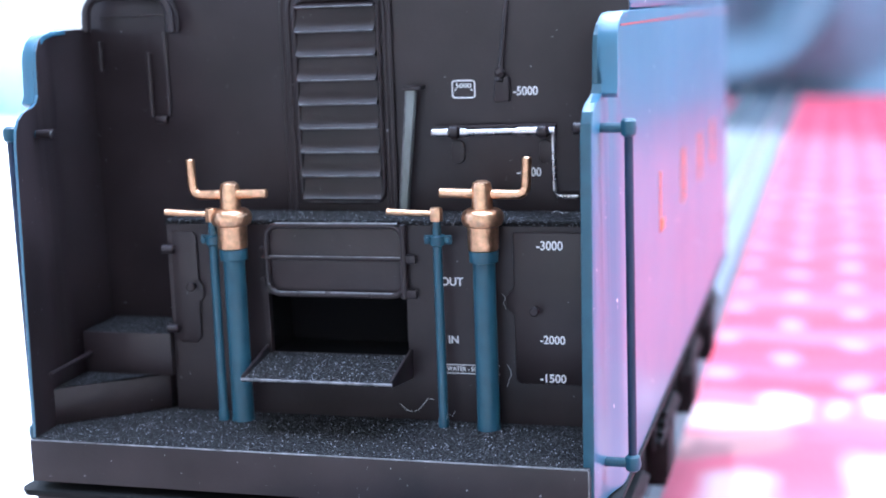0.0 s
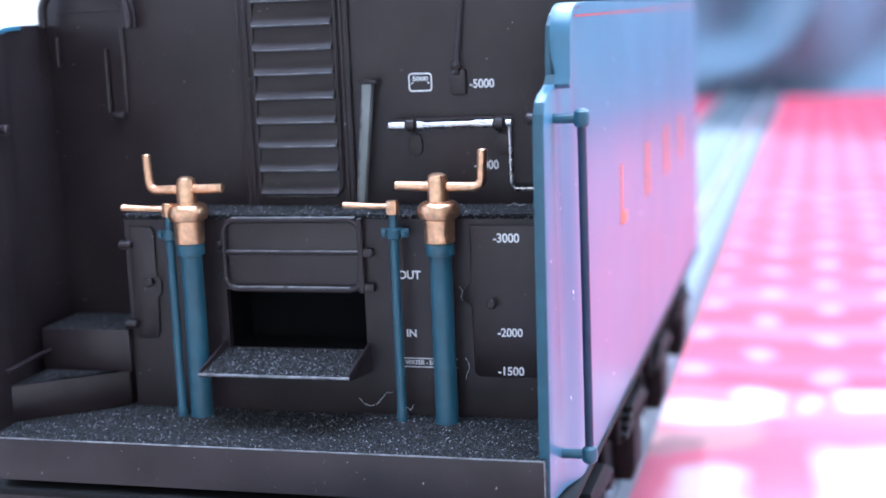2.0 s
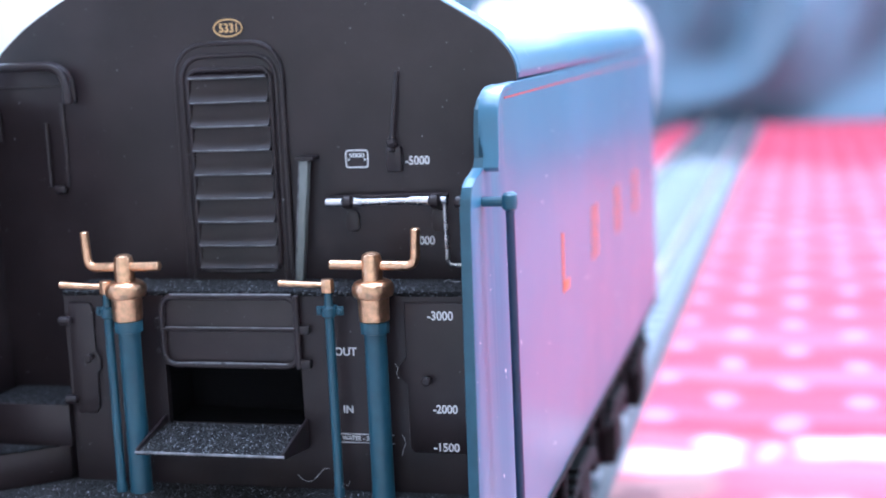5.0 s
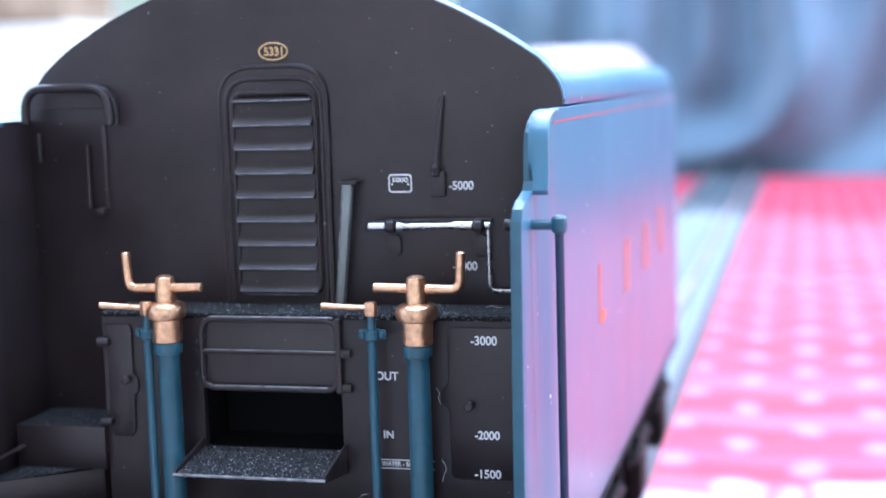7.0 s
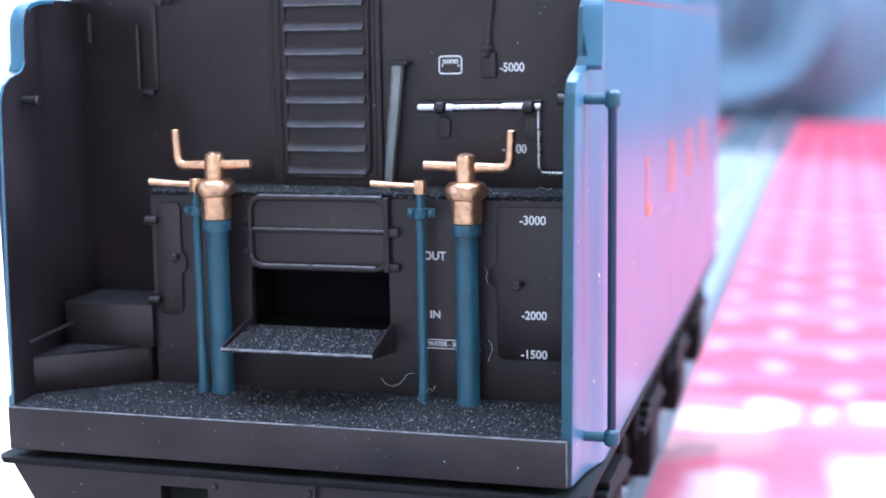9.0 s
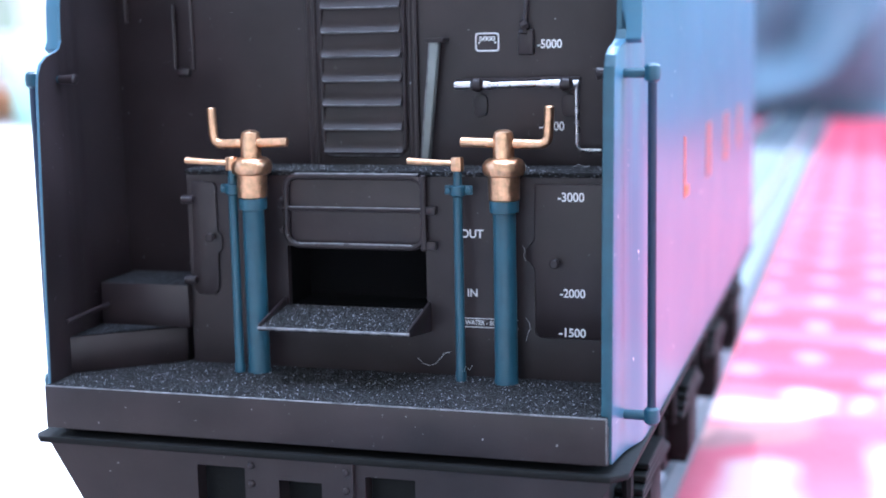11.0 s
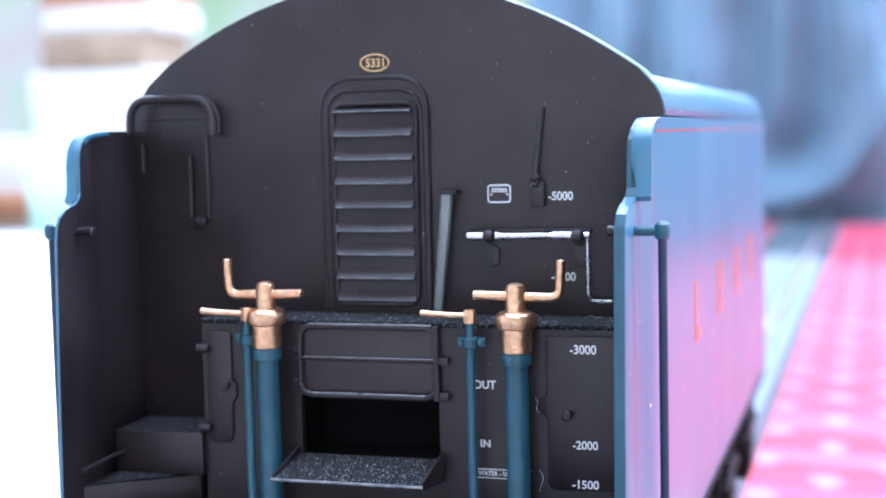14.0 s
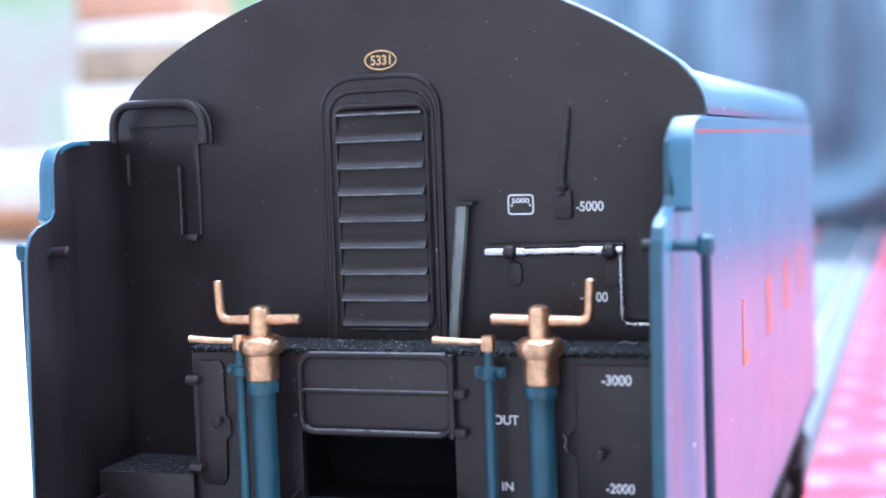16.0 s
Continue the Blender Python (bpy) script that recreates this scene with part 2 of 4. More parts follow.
def bevel(bm, w, seg=2, angle=30):
    if w > 0:
        es = [e for e in bm.edges if len(e.link_faces) == 2 and e.calc_face_angle(0) > radians(angle)]
        bmesh.ops.bevel(bm, geom=es, offset=w, segments=seg, affect="EDGES", profile=0.5, clamp_overlap=True)
    return bm


def box(x0, x1, y0, y1, z0, z1, b=0.0, seg=2):
    bm = bmesh.new()
    bmesh.ops.create_cube(bm, size=1)
    bm.transform(Matrix.Translation(((x0 + x1) / 2, (y0 + y1) / 2, (z0 + z1) / 2)) @ Matrix.Diagonal((x1 - x0, y1 - y0, z1 - z0, 1)))
    return bevel(bm, b, seg)


def prism(points, axis, a, b, bev=0.0, seg=2):
    """A polygon, extruded along an axis from a to b. Points are (y, z) for x, (x, z) for y, (x, y) for z."""
    bm = bmesh.new()
    lay = {"x": lambda p: (a, p[0], p[1]), "y": lambda p: (p[0], a, p[1]), "z": lambda p: (p[0], p[1], a)}[axis]
    f = bm.faces.new([bm.verts.new(lay(p)) for p in points])
    r = bmesh.ops.extrude_face_region(bm, geom=[f])
    bmesh.ops.translate(bm, verts=[v for v in r["geom"] if isinstance(v, bmesh.types.BMVert)],
                        vec={"x": (b - a, 0, 0), "y": (0, b - a, 0), "z": (0, 0, b - a)}[axis])
    bmesh.ops.recalc_face_normals(bm, faces=bm.faces)
    return bevel(bm, bev, seg)


def rounded(x0, x1, z0, z1, r, n=5):
    pts = []
    for cx, cz, a in ((x1 - r, z1 - r, 0), (x0 + r, z1 - r, 90), (x0 + r, z0 + r, 180), (x1 - r, z0 + r, 270)):
        pts += [(cx + r * math.cos(radians(a + 90 * i / n)), cz + r * math.sin(radians(a + 90 * i / n))) for i in range(n + 1)]
    return pts


def lathe(profile, x, y, seg=28):
    """A solid of turning: (radius, z) from bottom to top round the upright line at x, y."""
    bm = bmesh.new()
    rings = [[bm.verts.new((x + r * math.cos(2 * math.pi * i / seg), y + r * math.sin(2 * math.pi * i / seg), z)) for i in range(seg)] for r, z in profile]
    for a, b in zip(rings, rings[1:]):
        for i in range(seg):
            bm.faces.new((a[i], a[(i + 1) % seg], b[(i + 1) % seg], b[i]))
    bm.faces.new(rings[0][::-1])
    bm.faces.new(rings[-1])
    return bm


def tube(points, r, seg=10, ends=True):
    """A round rod along a line of points."""
    bm = bmesh.new()
    pts = [Vector(p) for p in points]
    rings = []
    prev = None
    for i, p in enumerate(pts):
        d = ((pts[min(i + 1, len(pts) - 1)] - p).normalized() + (p - pts[max(i - 1, 0)]).normalized()).normalized()
        u = prev - d * prev.dot(d) if prev else d.orthogonal()
        u.normalize()
        prev = u
        v = d.cross(u)
        rings.append((p, d, u, v))
    full = []
    rr = r if isinstance(r, (list, tuple)) else [r] * len(pts)
    for i, (p, d, u, v) in enumerate(rings):
        if ends and i == 0:
            full.append((p - d * rr[0] * 0.25, u, v, rr[0] * 0.7))
        full.append((p, u, v, rr[i]))
        if ends and i == len(rings) - 1:
            full.append((p + d * rr[-1] * 0.25, u, v, rr[-1] * 0.7))
    vs = [[bm.verts.new(p + (u * math.cos(2 * math.pi * k / seg) + v * math.sin(2 * math.pi * k / seg)) * q) for k in range(seg)] for p, u, v, q in full]
    for a, b in zip(vs, vs[1:]):
        for k in range(seg):
            bm.faces.new((a[k], a[(k + 1) % seg], b[(k + 1) % seg], b[k]))
    bm.faces.new(vs[0][::-1])
    bm.faces.new(vs[-1])
    return bm


def bent(a, b, c, r, n=6):
    """Points of a rod from a over the corner b to c, the corner rounded by r."""
    a, b, c = Vector(a), Vector(b), Vector(c)
    p, q = b + (a - b).normalized() * r, b + (c - b).normalized() * r
    return [a] + [p.lerp(b, t).lerp(b.lerp(q, t), t) for t in (i / n for i in range(n + 1))] + [c]


def merge(*bms):
    out = bmesh.new()
    for b in bms:
        me = bpy.data.meshes.new("tmp")
        b.to_mesh(me)
        b.free()
        out.from_mesh(me)
        bpy.data.meshes.remove(me)
    return out


def plate_with_holes(xs, zs, holes, y0, y1):
    """An upright plate over the cuts xs and zs, without the cells in holes (x0, x1, z0, z1)."""
    bm = bmesh.new()
    vs = {}

    def v(i, j):
        if (i, j) not in vs:
            vs[i, j] = bm.verts.new((xs[i], y0, zs[j]))
        return vs[i, j]
    faces = []
    for i in range(len(xs) - 1):
        for j in range(len(zs) - 1):
            cx, cz = (xs[i] + xs[i + 1]) / 2, (zs[j] + zs[j + 1]) / 2
            if not any(a < cx < b and c < cz < d for a, b, c, d in holes):
                faces.append(bm.faces.new((v(i, j), v(i + 1, j), v(i + 1, j + 1), v(i, j + 1))))
    r = bmesh.ops.extrude_face_region(bm, geom=faces)
    bmesh.ops.translate(bm, verts=[g for g in r["geom"] if isinstance(g, bmesh.types.BMVert)], vec=(0, y1 - y0, 0))
    return bm


def lettering(name, text, x0, x1, z0, z1, y, mat, parent, label=""):
    """Raised printing on an upright face that looks to -y, fitted into x0..x1 and z0..z1."""
    c = bpy.data.curves.new("text", "FONT")
    c.body, c.extrude, c.offset = text, 0.0, 0.022
    o = new("text", c)
    dg = bpy.context.evaluated_depsgraph_get()
    me = bpy.data.meshes.new_from_object(o.evaluated_get(dg))
    bpy.data.objects.remove(o)
    bm = bmesh.new()
    bm.from_mesh(me)
    bpy.data.meshes.remove(me)
    xs, ys = [v.co.x for v in bm.verts], [v.co.y for v in bm.verts]
    for v in bm.verts:
        v.co = Vector((x0 + (v.co.x - min(xs)) / (max(xs) - min(xs)) * (x1 - x0), y, z0 + (v.co.y - min(ys)) / (max(ys) - min(ys)) * (z1 - z0)))
    r = bmesh.ops.extrude_face_region(bm, geom=bm.faces[:])
    bmesh.ops.translate(bm, verts=[g for g in r["geom"] if isinstance(g, bmesh.types.BMVert)], vec=(0, -0.02, 0))
    return part(name, bm, mat, parent, label, smooth=False)


# ---- room ----
def structure(name, bm, mat, label, category="", smooth=False):
    return tagged(part(name, bm, mat, None, "", smooth), label, category or name.split("_")[0], kind="structure")


TABLE = -21.0
ROOM_X0, ROOM_X1, ROOM_Y0, ROOM_Y1, FLOOR, CEIL = -1700, 1700, -1700, 1080, -771, 1630
structure("floor", box(ROOM_X0 - 120, ROOM_X1 + 120, ROOM_Y0 - 120, ROOM_Y1 + 120, FLOOR - 60, FLOOR), CARPET, "brown carpeted floor of the room")
# the opening is unseen and added for the overhead lamp
ceil = plate_with_holes([ROOM_X0 - 120, -620, 720, ROOM_X1 + 120], [ROOM_Y0 - 120, -620, 870, ROOM_Y1 + 120], [(-620, 720, -620, 870)], 0, 80)
ceil.transform(Matrix.Translation((0, 0, CEIL)) @ Matrix(((1, 0, 0, 0), (0, 0, 1, 0), (0, 1, 0, 0), (0, 0, 0, 1))))
structure("ceiling", ceil, PLASTER, "cream plaster ceiling with an added unseen opening for top light")
WX0, WX1, WZ0, WZ1 = -1400, 650, -19, 1400
structure("wall_north", plate_with_holes([ROOM_X0 - 120, WX0, WX1, ROOM_X1 + 120], [FLOOR, WZ0, WZ1, CEIL], [(WX0, WX1, WZ0, WZ1)], ROOM_Y1, ROOM_Y1 + 120), PLASTER, "cream plaster wall with a wide window")
structure("wall_south", box(ROOM_X0 - 120, ROOM_X1 + 120, ROOM_Y0 - 120, ROOM_Y0, FLOOR, CEIL), PLASTER, "plain cream plaster wall behind the viewer", "wall")
# the east and west openings are unseen, added for the fill lamps
east = plate_with_holes([ROOM_Y0, -100, 940, ROOM_Y1], [FLOOR, 150, 1250, CEIL], [(-100, 940, 150, 1250)], -120, 0)
east.transform(Matrix.Translation((ROOM_X1, 0, 0)) @ Matrix.Rotation(radians(90), 4, "Z"))
structure("wall_east", east, PLASTER, "cream plaster wall with an added unseen opening for fill light", "wall")
west = plate_with_holes([ROOM_Y0, -1300, 400, ROOM_Y1], [FLOOR, 0, 1400, CEIL], [(-1300, 400, 0, 1400)], 0, 120)
west.transform(Matrix.Translation((ROOM_X0, 0, 0)) @ Matrix.Rotation(radians(90), 4, "Z"))
structure("wall_west", west, PLASTER, "cream plaster wall with an added unseen opening for fill light", "wall")


def window(name, x0, x1, y, z0, z1, mullions):
    w = thing(name, (x0 + x1) / 2, y, z0, "white-painted window with a sunny garden outside", "window", kind="structure")
    part("window_frame", merge(box(x0, x0 + 50, y, y + 60, z0, z1, 3), box(x1 - 50, x1, y, y + 60, z0, z1, 3),
                               box(x0 + 50, x1 - 50, y, y + 60, z0, z0 + 50, 3), box(x0 + 50, x1 - 50, y, y + 60, z1 - 50, z1, 3)), FRAME_WHITE, w)
    for mx in mullions:
        part("mullion", box(mx - 20, mx + 20, y + 5, y + 55, z0 + 50, z1 - 50, 3), FRAME_WHITE, w)
    part("window_sill", box(x0 - 30, x1 + 30, y - 130, y - 4, z0 - 22, z0, 4), WOOD, w, "varnished wooden sill")
    return w


window("window_1", WX0, WX1, ROOM_Y1 + 20, WZ0, WZ1, (-1080, -430, 60))
structure("backdrop", box(-4200, 2800, 3400, 3420, -900, 900), GARDEN, "bright blurred garden with pale sky and leaves")

# ---- table ----
table = thing("table", 0, 60, FLOOR, "wooden table, its top mostly covered by cloths", "table")
part("tabletop", box(-720, 760, -420, 588, TABLE - 30, TABLE - 3.2, 4), TABLE_WOOD, table, "greyed wooden tabletop")
for lx in (-670, 710):
    for ly in (-370, 538):
        part("leg", box(lx - 30, lx + 30, ly - 30, ly + 30, FLOOR, TABLE - 30, 4), WOOD, table)


def cloth(name, x0, x1, y0, y1, ztop, nx, ny, amp, mat, label, category):
    """A thin cloth with slight waves, lying on the table."""
    bm = bmesh.new()
    g = []
    for j in range(ny + 1):
        row = []
        for i in range(nx + 1):
            x, y = x0 + (x1 - x0) * i / nx, y0 + (y1 - y0) * j / ny
            fold = math.exp(-((y - 59 + 0.02 * x) / 6.5) ** 2) * 3.4 * math.exp(-((x - 40) / 60) ** 2) + math.exp(-((y - 22 - 0.08 * x) / 8) ** 2) * 2.6
            h = amp * (noise.noise(Vector((x * 0.012, y * 0.012, 3.1))) + 0.5 * noise.noise(Vector((x * 0.04, y * 0.03, 7.7))))
            near_track = max(0.0, min(1.0, (abs(x) - 17) / 9))
            row.append(bm.verts.new((x, y, ztop + (h - amp + fold) * near_track)))
        g.append(row)
    for j in range(ny):
        for i in range(nx):
            bm.faces.new((g[j][i], g[j][i + 1], g[j + 1][i + 1], g[j + 1][i]))
    r = bmesh.ops.extrude_face_region(bm, geom=bm.faces[:])
    bmesh.ops.translate(bm, verts=[v for v in r["geom"] if isinstance(v, bmesh.types.BMVert)], vec=(0, 0, -0.6))
    return tagged(part(name, bm, mat, None), label, category)


cloth("red_tablecloth", -30, 740, -18, 586, TABLE, 150, 200, 0.8, CLOTH, "red tablecloth with rows of pale spots", "tablecloth")
cloth("white_runner", -705, -31, -14, 520, TABLE, 40, 40, 0.8, PAPER, "plain white cloth lying flat on the wooden table", "cloth")


# ---- blue drape behind the table ----
SWAGS = ((-24, 48, 60, 13), (-10, 60, 112, 13), (20, 80, 175, 14), (150, 60, 120, 13), (330, 60, 140, 13))


def drape():
    bm = bmesh.new()
    nx, nz = 200, 130
    g = []
    for j in range(nz + 1):
        row = []
        z = -330 + 530 * j / nz
        s = (z + 330) / 845
        for i in range(nx + 1):
            u = i / nx
            x = -135 + 335 * u
            up = 1 / (1 + math.exp(-(z - 25 - 0.15 * abs(x)) / 12))
            y = 600 + 10 * up * math.sin(x * 0.165 + 0.6 * math.sin(s * 5) + 0.2) + 8 * math.sin(x * 0.071 + 1.3 + s * 2)
            # swagged folds that sweep down to one side
            for cx, cz, rad, hgt in SWAGS:
                d = math.hypot(x - cx, z - cz) - rad
                a = max(0.0, min(1.0, (x - cx + 20) / 40)) * max(0.0, min(1.0, (cz + 30 - z) / 40))
                y -= a * hgt * math.exp(-(d / 10) ** 2)
                y += a * 0.5 * hgt * math.exp(-((d + 21) / 12) ** 2)
            y += 5 * noise.noise(Vector((x * 0.02, z * 0.015, 0.4)))
            row.append(bm.verts.new((x, y, z)))
        g.append(row)
    for j in range(nz):
        for i in range(nx):
            bm.faces.new((g[j][i], g[j][i + 1], g[j + 1][i + 1], g[j + 1][i]))
    r = bmesh.ops.extrude_face_region(bm, geom=bm.faces[:])
    bmesh.ops.translate(bm, verts=[v for v in r["geom"] if isinstance(v, bmesh.types.BMVert)], vec=(0, 1.5, 0))
    return tagged(part("curtain", bm, DENIM, None), "slate-blue fabric hanging in heavy folds behind the table", "curtain")


drape()

# ---- small blurred things at the table's far edge ----
pot = thing("ceramic_pot", -70, 520, TABLE, "pale pink ceramic pot at the table's far edge", "pot")
part("body", lathe([(30, TABLE), (38, TABLE + 4), (42, TABLE + 20), (43, TABLE + 38), (38, TABLE + 52), (30, TABLE + 60)], -70, 520, 32), CREAM, pot)
SILL = -19
for nm, mt, bx0, bx1, z0, z1, lb in (("white_box", PAPER, -680, -560, 0, 105, "plain white card box under a stack on the sill"),
                                     ("brown_box", BROWN_CARD, -668, -566, 105, 139, "tan card box in a stack on the sill"),
                                     ("grey_box", PAPER, -664, -556, 139, 159, "flat pale grey box in a stack on the sill"),
                                     ("orange_box", ORANGE_CARD, -668, -560, 159, 196, "orange card box on top of a stack on the sill")):
    tagged(part(nm, box(bx0, bx1, 985, 1070, SILL + z0, SILL + z1, 3), mt), lb, "box")
tagged(part("mint_green_box", box(-392, -368, 545, 575, TABLE - 3.2, TABLE + 46, 2), GREEN_CARD), "small mint-green box standing at the table edge", "box")

# ---- track ----
structure("trackbed", prism([(-14.3, TABLE), (14.3, TABLE), (13.4, TABLE + 1.3), (-13.4, TABLE + 1.3)], "y", -60, 575), ROADBED, "dark grey roadbed strip under the track", "trackbed")
track = thing("track", 0, 200, TABLE + 1.3, "straight model railway track with grey sleepers and bright rails", "track")
sl = box(-13.2, 13.2, -1.5, 1.5, TABLE + 1.3, TABLE + 2.5, 0.25, 1)
first = part("sleeper", sl, SLEEPER, track)
first.location.y = -0.255
for i in range(1, 93):
    s2 = first.copy()
    scene.collection.objects.link(s2)
    s2.location.y = -0.255 + i * 0.0068
for sx in (-1, 1):
    c = sx * 8.65
    part("rail", prism([(c - 1.0, TABLE + 2.5), (c + 1.0, TABLE + 2.5), (c + 1.0, TABLE + 2.8), (c + 0.35, TABLE + 3.0), (c + 0.35, TABLE + 4.0), (c + 0.5, TABLE + 4.2),
                        (c + 0.5, TABLE + 4.7), (c + 0.3, TABLE + 4.9), (c - 0.3, TABLE + 4.9), (c - 0.5, TABLE + 4.7), (c - 0.5, TABLE + 4.2), (c - 0.35, TABLE + 4.0),
                        (c - 0.35, TABLE + 3.0), (c - 1.0, TABLE + 2.8)], "y", -60, 575), RAIL_STEEL, track, "bright nickel rail")
RAILTOP = TABLE + 4.9

# ---- tender ----
tender = thing("locomotive_tender", 0, 42, RAILTOP, "blue and black model steam locomotive tender standing on track", "tender")
SIDE, REAR = 17.95, 73.6


def roof_profile(side, n=32):
    """The arched cross-section of the tank: a shallow curve between small rounded shoulders."""
    shoulder = [(0.0, 22.5), (0.0, 24.5), (0.07, 25.0), (0.24, 25.5), (0.52, 25.98), (0.95, 26.5)]
    top = side - 1.45
    pts = [(side - d, z) for d, z in shoulder]
    pts += [(top - 2 * top * i / n, 32.97 - 0.0221 * (top - 2 * top * i / n) ** 2) for i in range(n + 1)]
    return pts + [(d - side, z) for d, z in shoulder[::-1]]


# tank with inward-curling tops and a sunken coal space between them; a full arched hood stands behind the front plate
curl = [(17.92, 24.14), (17.9, 24.8), (17.74, 25.5), (17.4, 26.15), (16.9, 26.6), (16.25, 26.82), (15.75, 26.72), (15.5, 26.4), (15.5, 20.0)]
shell = prism(curl + [(-x, z) for x, z in curl[::-1]] + [(-17.1, 24.1), (-17.1, -2.9), (17.1, -2.9), (17.1, 24.1)], "y", 0.7, REAR, 0.0)
for v in shell.verts:  # the rear end rounds off a little
    if v.co.y > REAR - 1 and v.co.z > 0:
        v.co.x *= 0.985
part("tank", bevel(shell, 0.5, 2, 60), BLUE, tender, "glossy blue tank with curled-in tops", smooth=28)
part("arched_hood", prism([(x, z + 0.05) for x, z in roof_profile(17.84)[1:-1]], "y", 0.2, 2.6), BLUE, tender, "glossy blue arched hood behind the front plate", smooth=28)
part("front_bulkhead", bevel(prism(roof_profile(17.80) + [(-17.8, 0.0), (17.8, 0.0)], "y", 0.0, 0.2), 0.06, 2, 40), BLACK, tender, "satin black arched front plate", smooth=28)

PROFILE = [(-10.75, -2.6), (-10.35, 10), (-10.05, 17.6), (-9.9, 18.4), (-9.55, 19.0), (-8.9, 19.4), (-8.1, 19.6), (-7.5, 19.8), (-7.2, 20.3), (-7.1, 22.2), (-6.95, 22.9), (-6.55, 23.45), (-5.9, 23.85),
           (-5.0, 24.05), (-3.5, 24.1), (REAR, 24.1), (REAR, -3.1), (-4.0, -3.1)]


def side_sheet(sgn):
    bm = prism(PROFILE, "x", sgn * (SIDE - (0.62 if sgn > 0 else 0.24)), sgn * SIDE)
    for yc in (-9.5, -8.5, -7.5, -6.5, -5.7, -5.0, -4.4, 0.15):
        bmesh.ops.bisect_plane(bm, geom=bm.verts[:] + bm.edges[:] + bm.faces[:], plane_co=(0, yc, 0), plane_no=(0, 1, 0))
    for v in bm.verts:
        t = max(0.0, min(1.0, (-4.4 - v.co.y) / 3.4))
        far = max(0.0, -7.8 - v.co.y)
        v.co.x -= sgn * (0.55 * t * t * (3 - 2 * t) + 0.06 * far)
    bmesh.ops.recalc_face_normals(bm, faces=bm.faces)
    bevel(bm, 0.1, 3, 40)
    bmesh.ops.recalc_face_normals(bm, faces=bm.faces)
    for f in bm.faces:
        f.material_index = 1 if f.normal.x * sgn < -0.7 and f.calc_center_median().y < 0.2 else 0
        # right front edge is the same blue paint, darkened with TEAL for its shade
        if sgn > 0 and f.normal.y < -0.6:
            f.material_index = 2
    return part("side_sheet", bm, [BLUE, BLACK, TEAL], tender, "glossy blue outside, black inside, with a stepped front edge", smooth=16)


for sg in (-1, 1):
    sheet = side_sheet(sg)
    part("lining", box(min(sg * SIDE, sg * (SIDE + 0.03)), max(sg * SIDE, sg * (SIDE + 0.03)), -4.2, REAR - 0.5, 23.28, 23.40), RED, sheet, "thin red line along the top")
    for k, ly in enumerate((12.9, 27.0, 40.9, 54.3)):
        a, b = sorted((sg * SIDE, sg * (SIDE + 0.04)))
        bars = [box(a, b, ly, ly + 0.6, 8.9, 13.05)]
        if k == 0:
            bars.append(box(a, b, ly + 0.8, ly + 2.6, 8.9, 9.6))
        else:
            bars.append(box(a, b, ly + 2.0, ly + 2.7, 8.9, 13.05))
        part("letter_bar", merge(*bars), ORANGE, sheet, "red-orange lettering bar", smooth=False)
    # handrail on stanchions
    hx = sg * 18.9
    part("handrail", tube([(hx, -7.85, -0.9), (hx, -7.85, 18.3)], 0.25, 12), NAVY, tender, "thin dark blue handrail")
    for hz in (-0.6, 18.0):
        pin = tube([(sg * 17.2, -7.85, hz), (hx + sg * 0.05, -7.85, hz)], 0.28, 12)
        part("stanchion", merge(pin, lathe([(0.25, hz - 0.5), (0.42, hz - 0.36), (0.47, hz), (0.42, hz + 0.36), (0.25, hz + 0.5)], hx, -7.85, 14)), TEAL, tender, "small blue handrail knob")
    part("stanchion_end", tube([(sg * 17.0, -7.85, 18.0), (sg * 16.2, -7.85, 18.0), (sg * 15.95, -7.85, 18.0)], [0.26, 0.30, 0.34], 12), BLACK, tender, "short black pin end")
    # thick turned lip round the stepped upper front edge
    edge = PROFILE[7:15]
    inner = [(y + 0.34, z - 0.30) for y, z in edge]
    lo, hi = sorted((sg * (17.02 if sg > 0 else 17.42), sg * 18.25))
    part("front_lip", bevel(prism(edge + inner[::-1], "x", lo, hi), 0.1, 2, 50), BLUE, sheet, "thick rounded blue lip", smooth=40)

# pale line painted for the highlight along the front edge
part("footplate_edge", tube([(-17.15, -10.96, -0.04), (0, -10.96, -0.04), (16.95, -10.96, -0.04)], 0.055, 8), RUBBED_HIGHLIT, tender, "front edge with its highlight painted pale grey")
part("fascia_edge", tube([(16.98, -10.97, -2.5), (16.98, -10.97, -0.08)], 0.05, 8), RUBBED_HIGHLIT, tender, "rubbed corner edge")
# footplate and front beam
part("footplate", box(-17.2, 17.0, -10.9, -0.02, -0.5, 0.0, 0.02), GRIT, tender, "black footplate with a gritty coal-dust finish")
part("front_fascia", merge(box(-17.25, 17.05, -10.9, -3.0, -2.62, -0.5), box(-17.25, 17.05, -11.0, -10.9, -2.62, -0.01, 0.03)), BLACK, tender)
part("running_plate", prism([(-18.2, -10.7), (-17.6, -11.3), (17.2, -11.3), (18.1, -10.4), (18.1, REAR), (-18.1, REAR)], "z", -3.5, -3.1, 0.1), UNDER, tender, "thin black running plate")
part("spacer", box(-16.2, 16.2, -9.8, 73, -3.1, -2.62), RECESS_BLACK, tender)

xs = [-15.0, -7.4, -4.35, -4.1, -2.05, 0.6, 2.5, 3.1, 6.1, 15.0]
zs = [-9.6, -9.0, -7.6, -4.75, -4.3, -3.5]
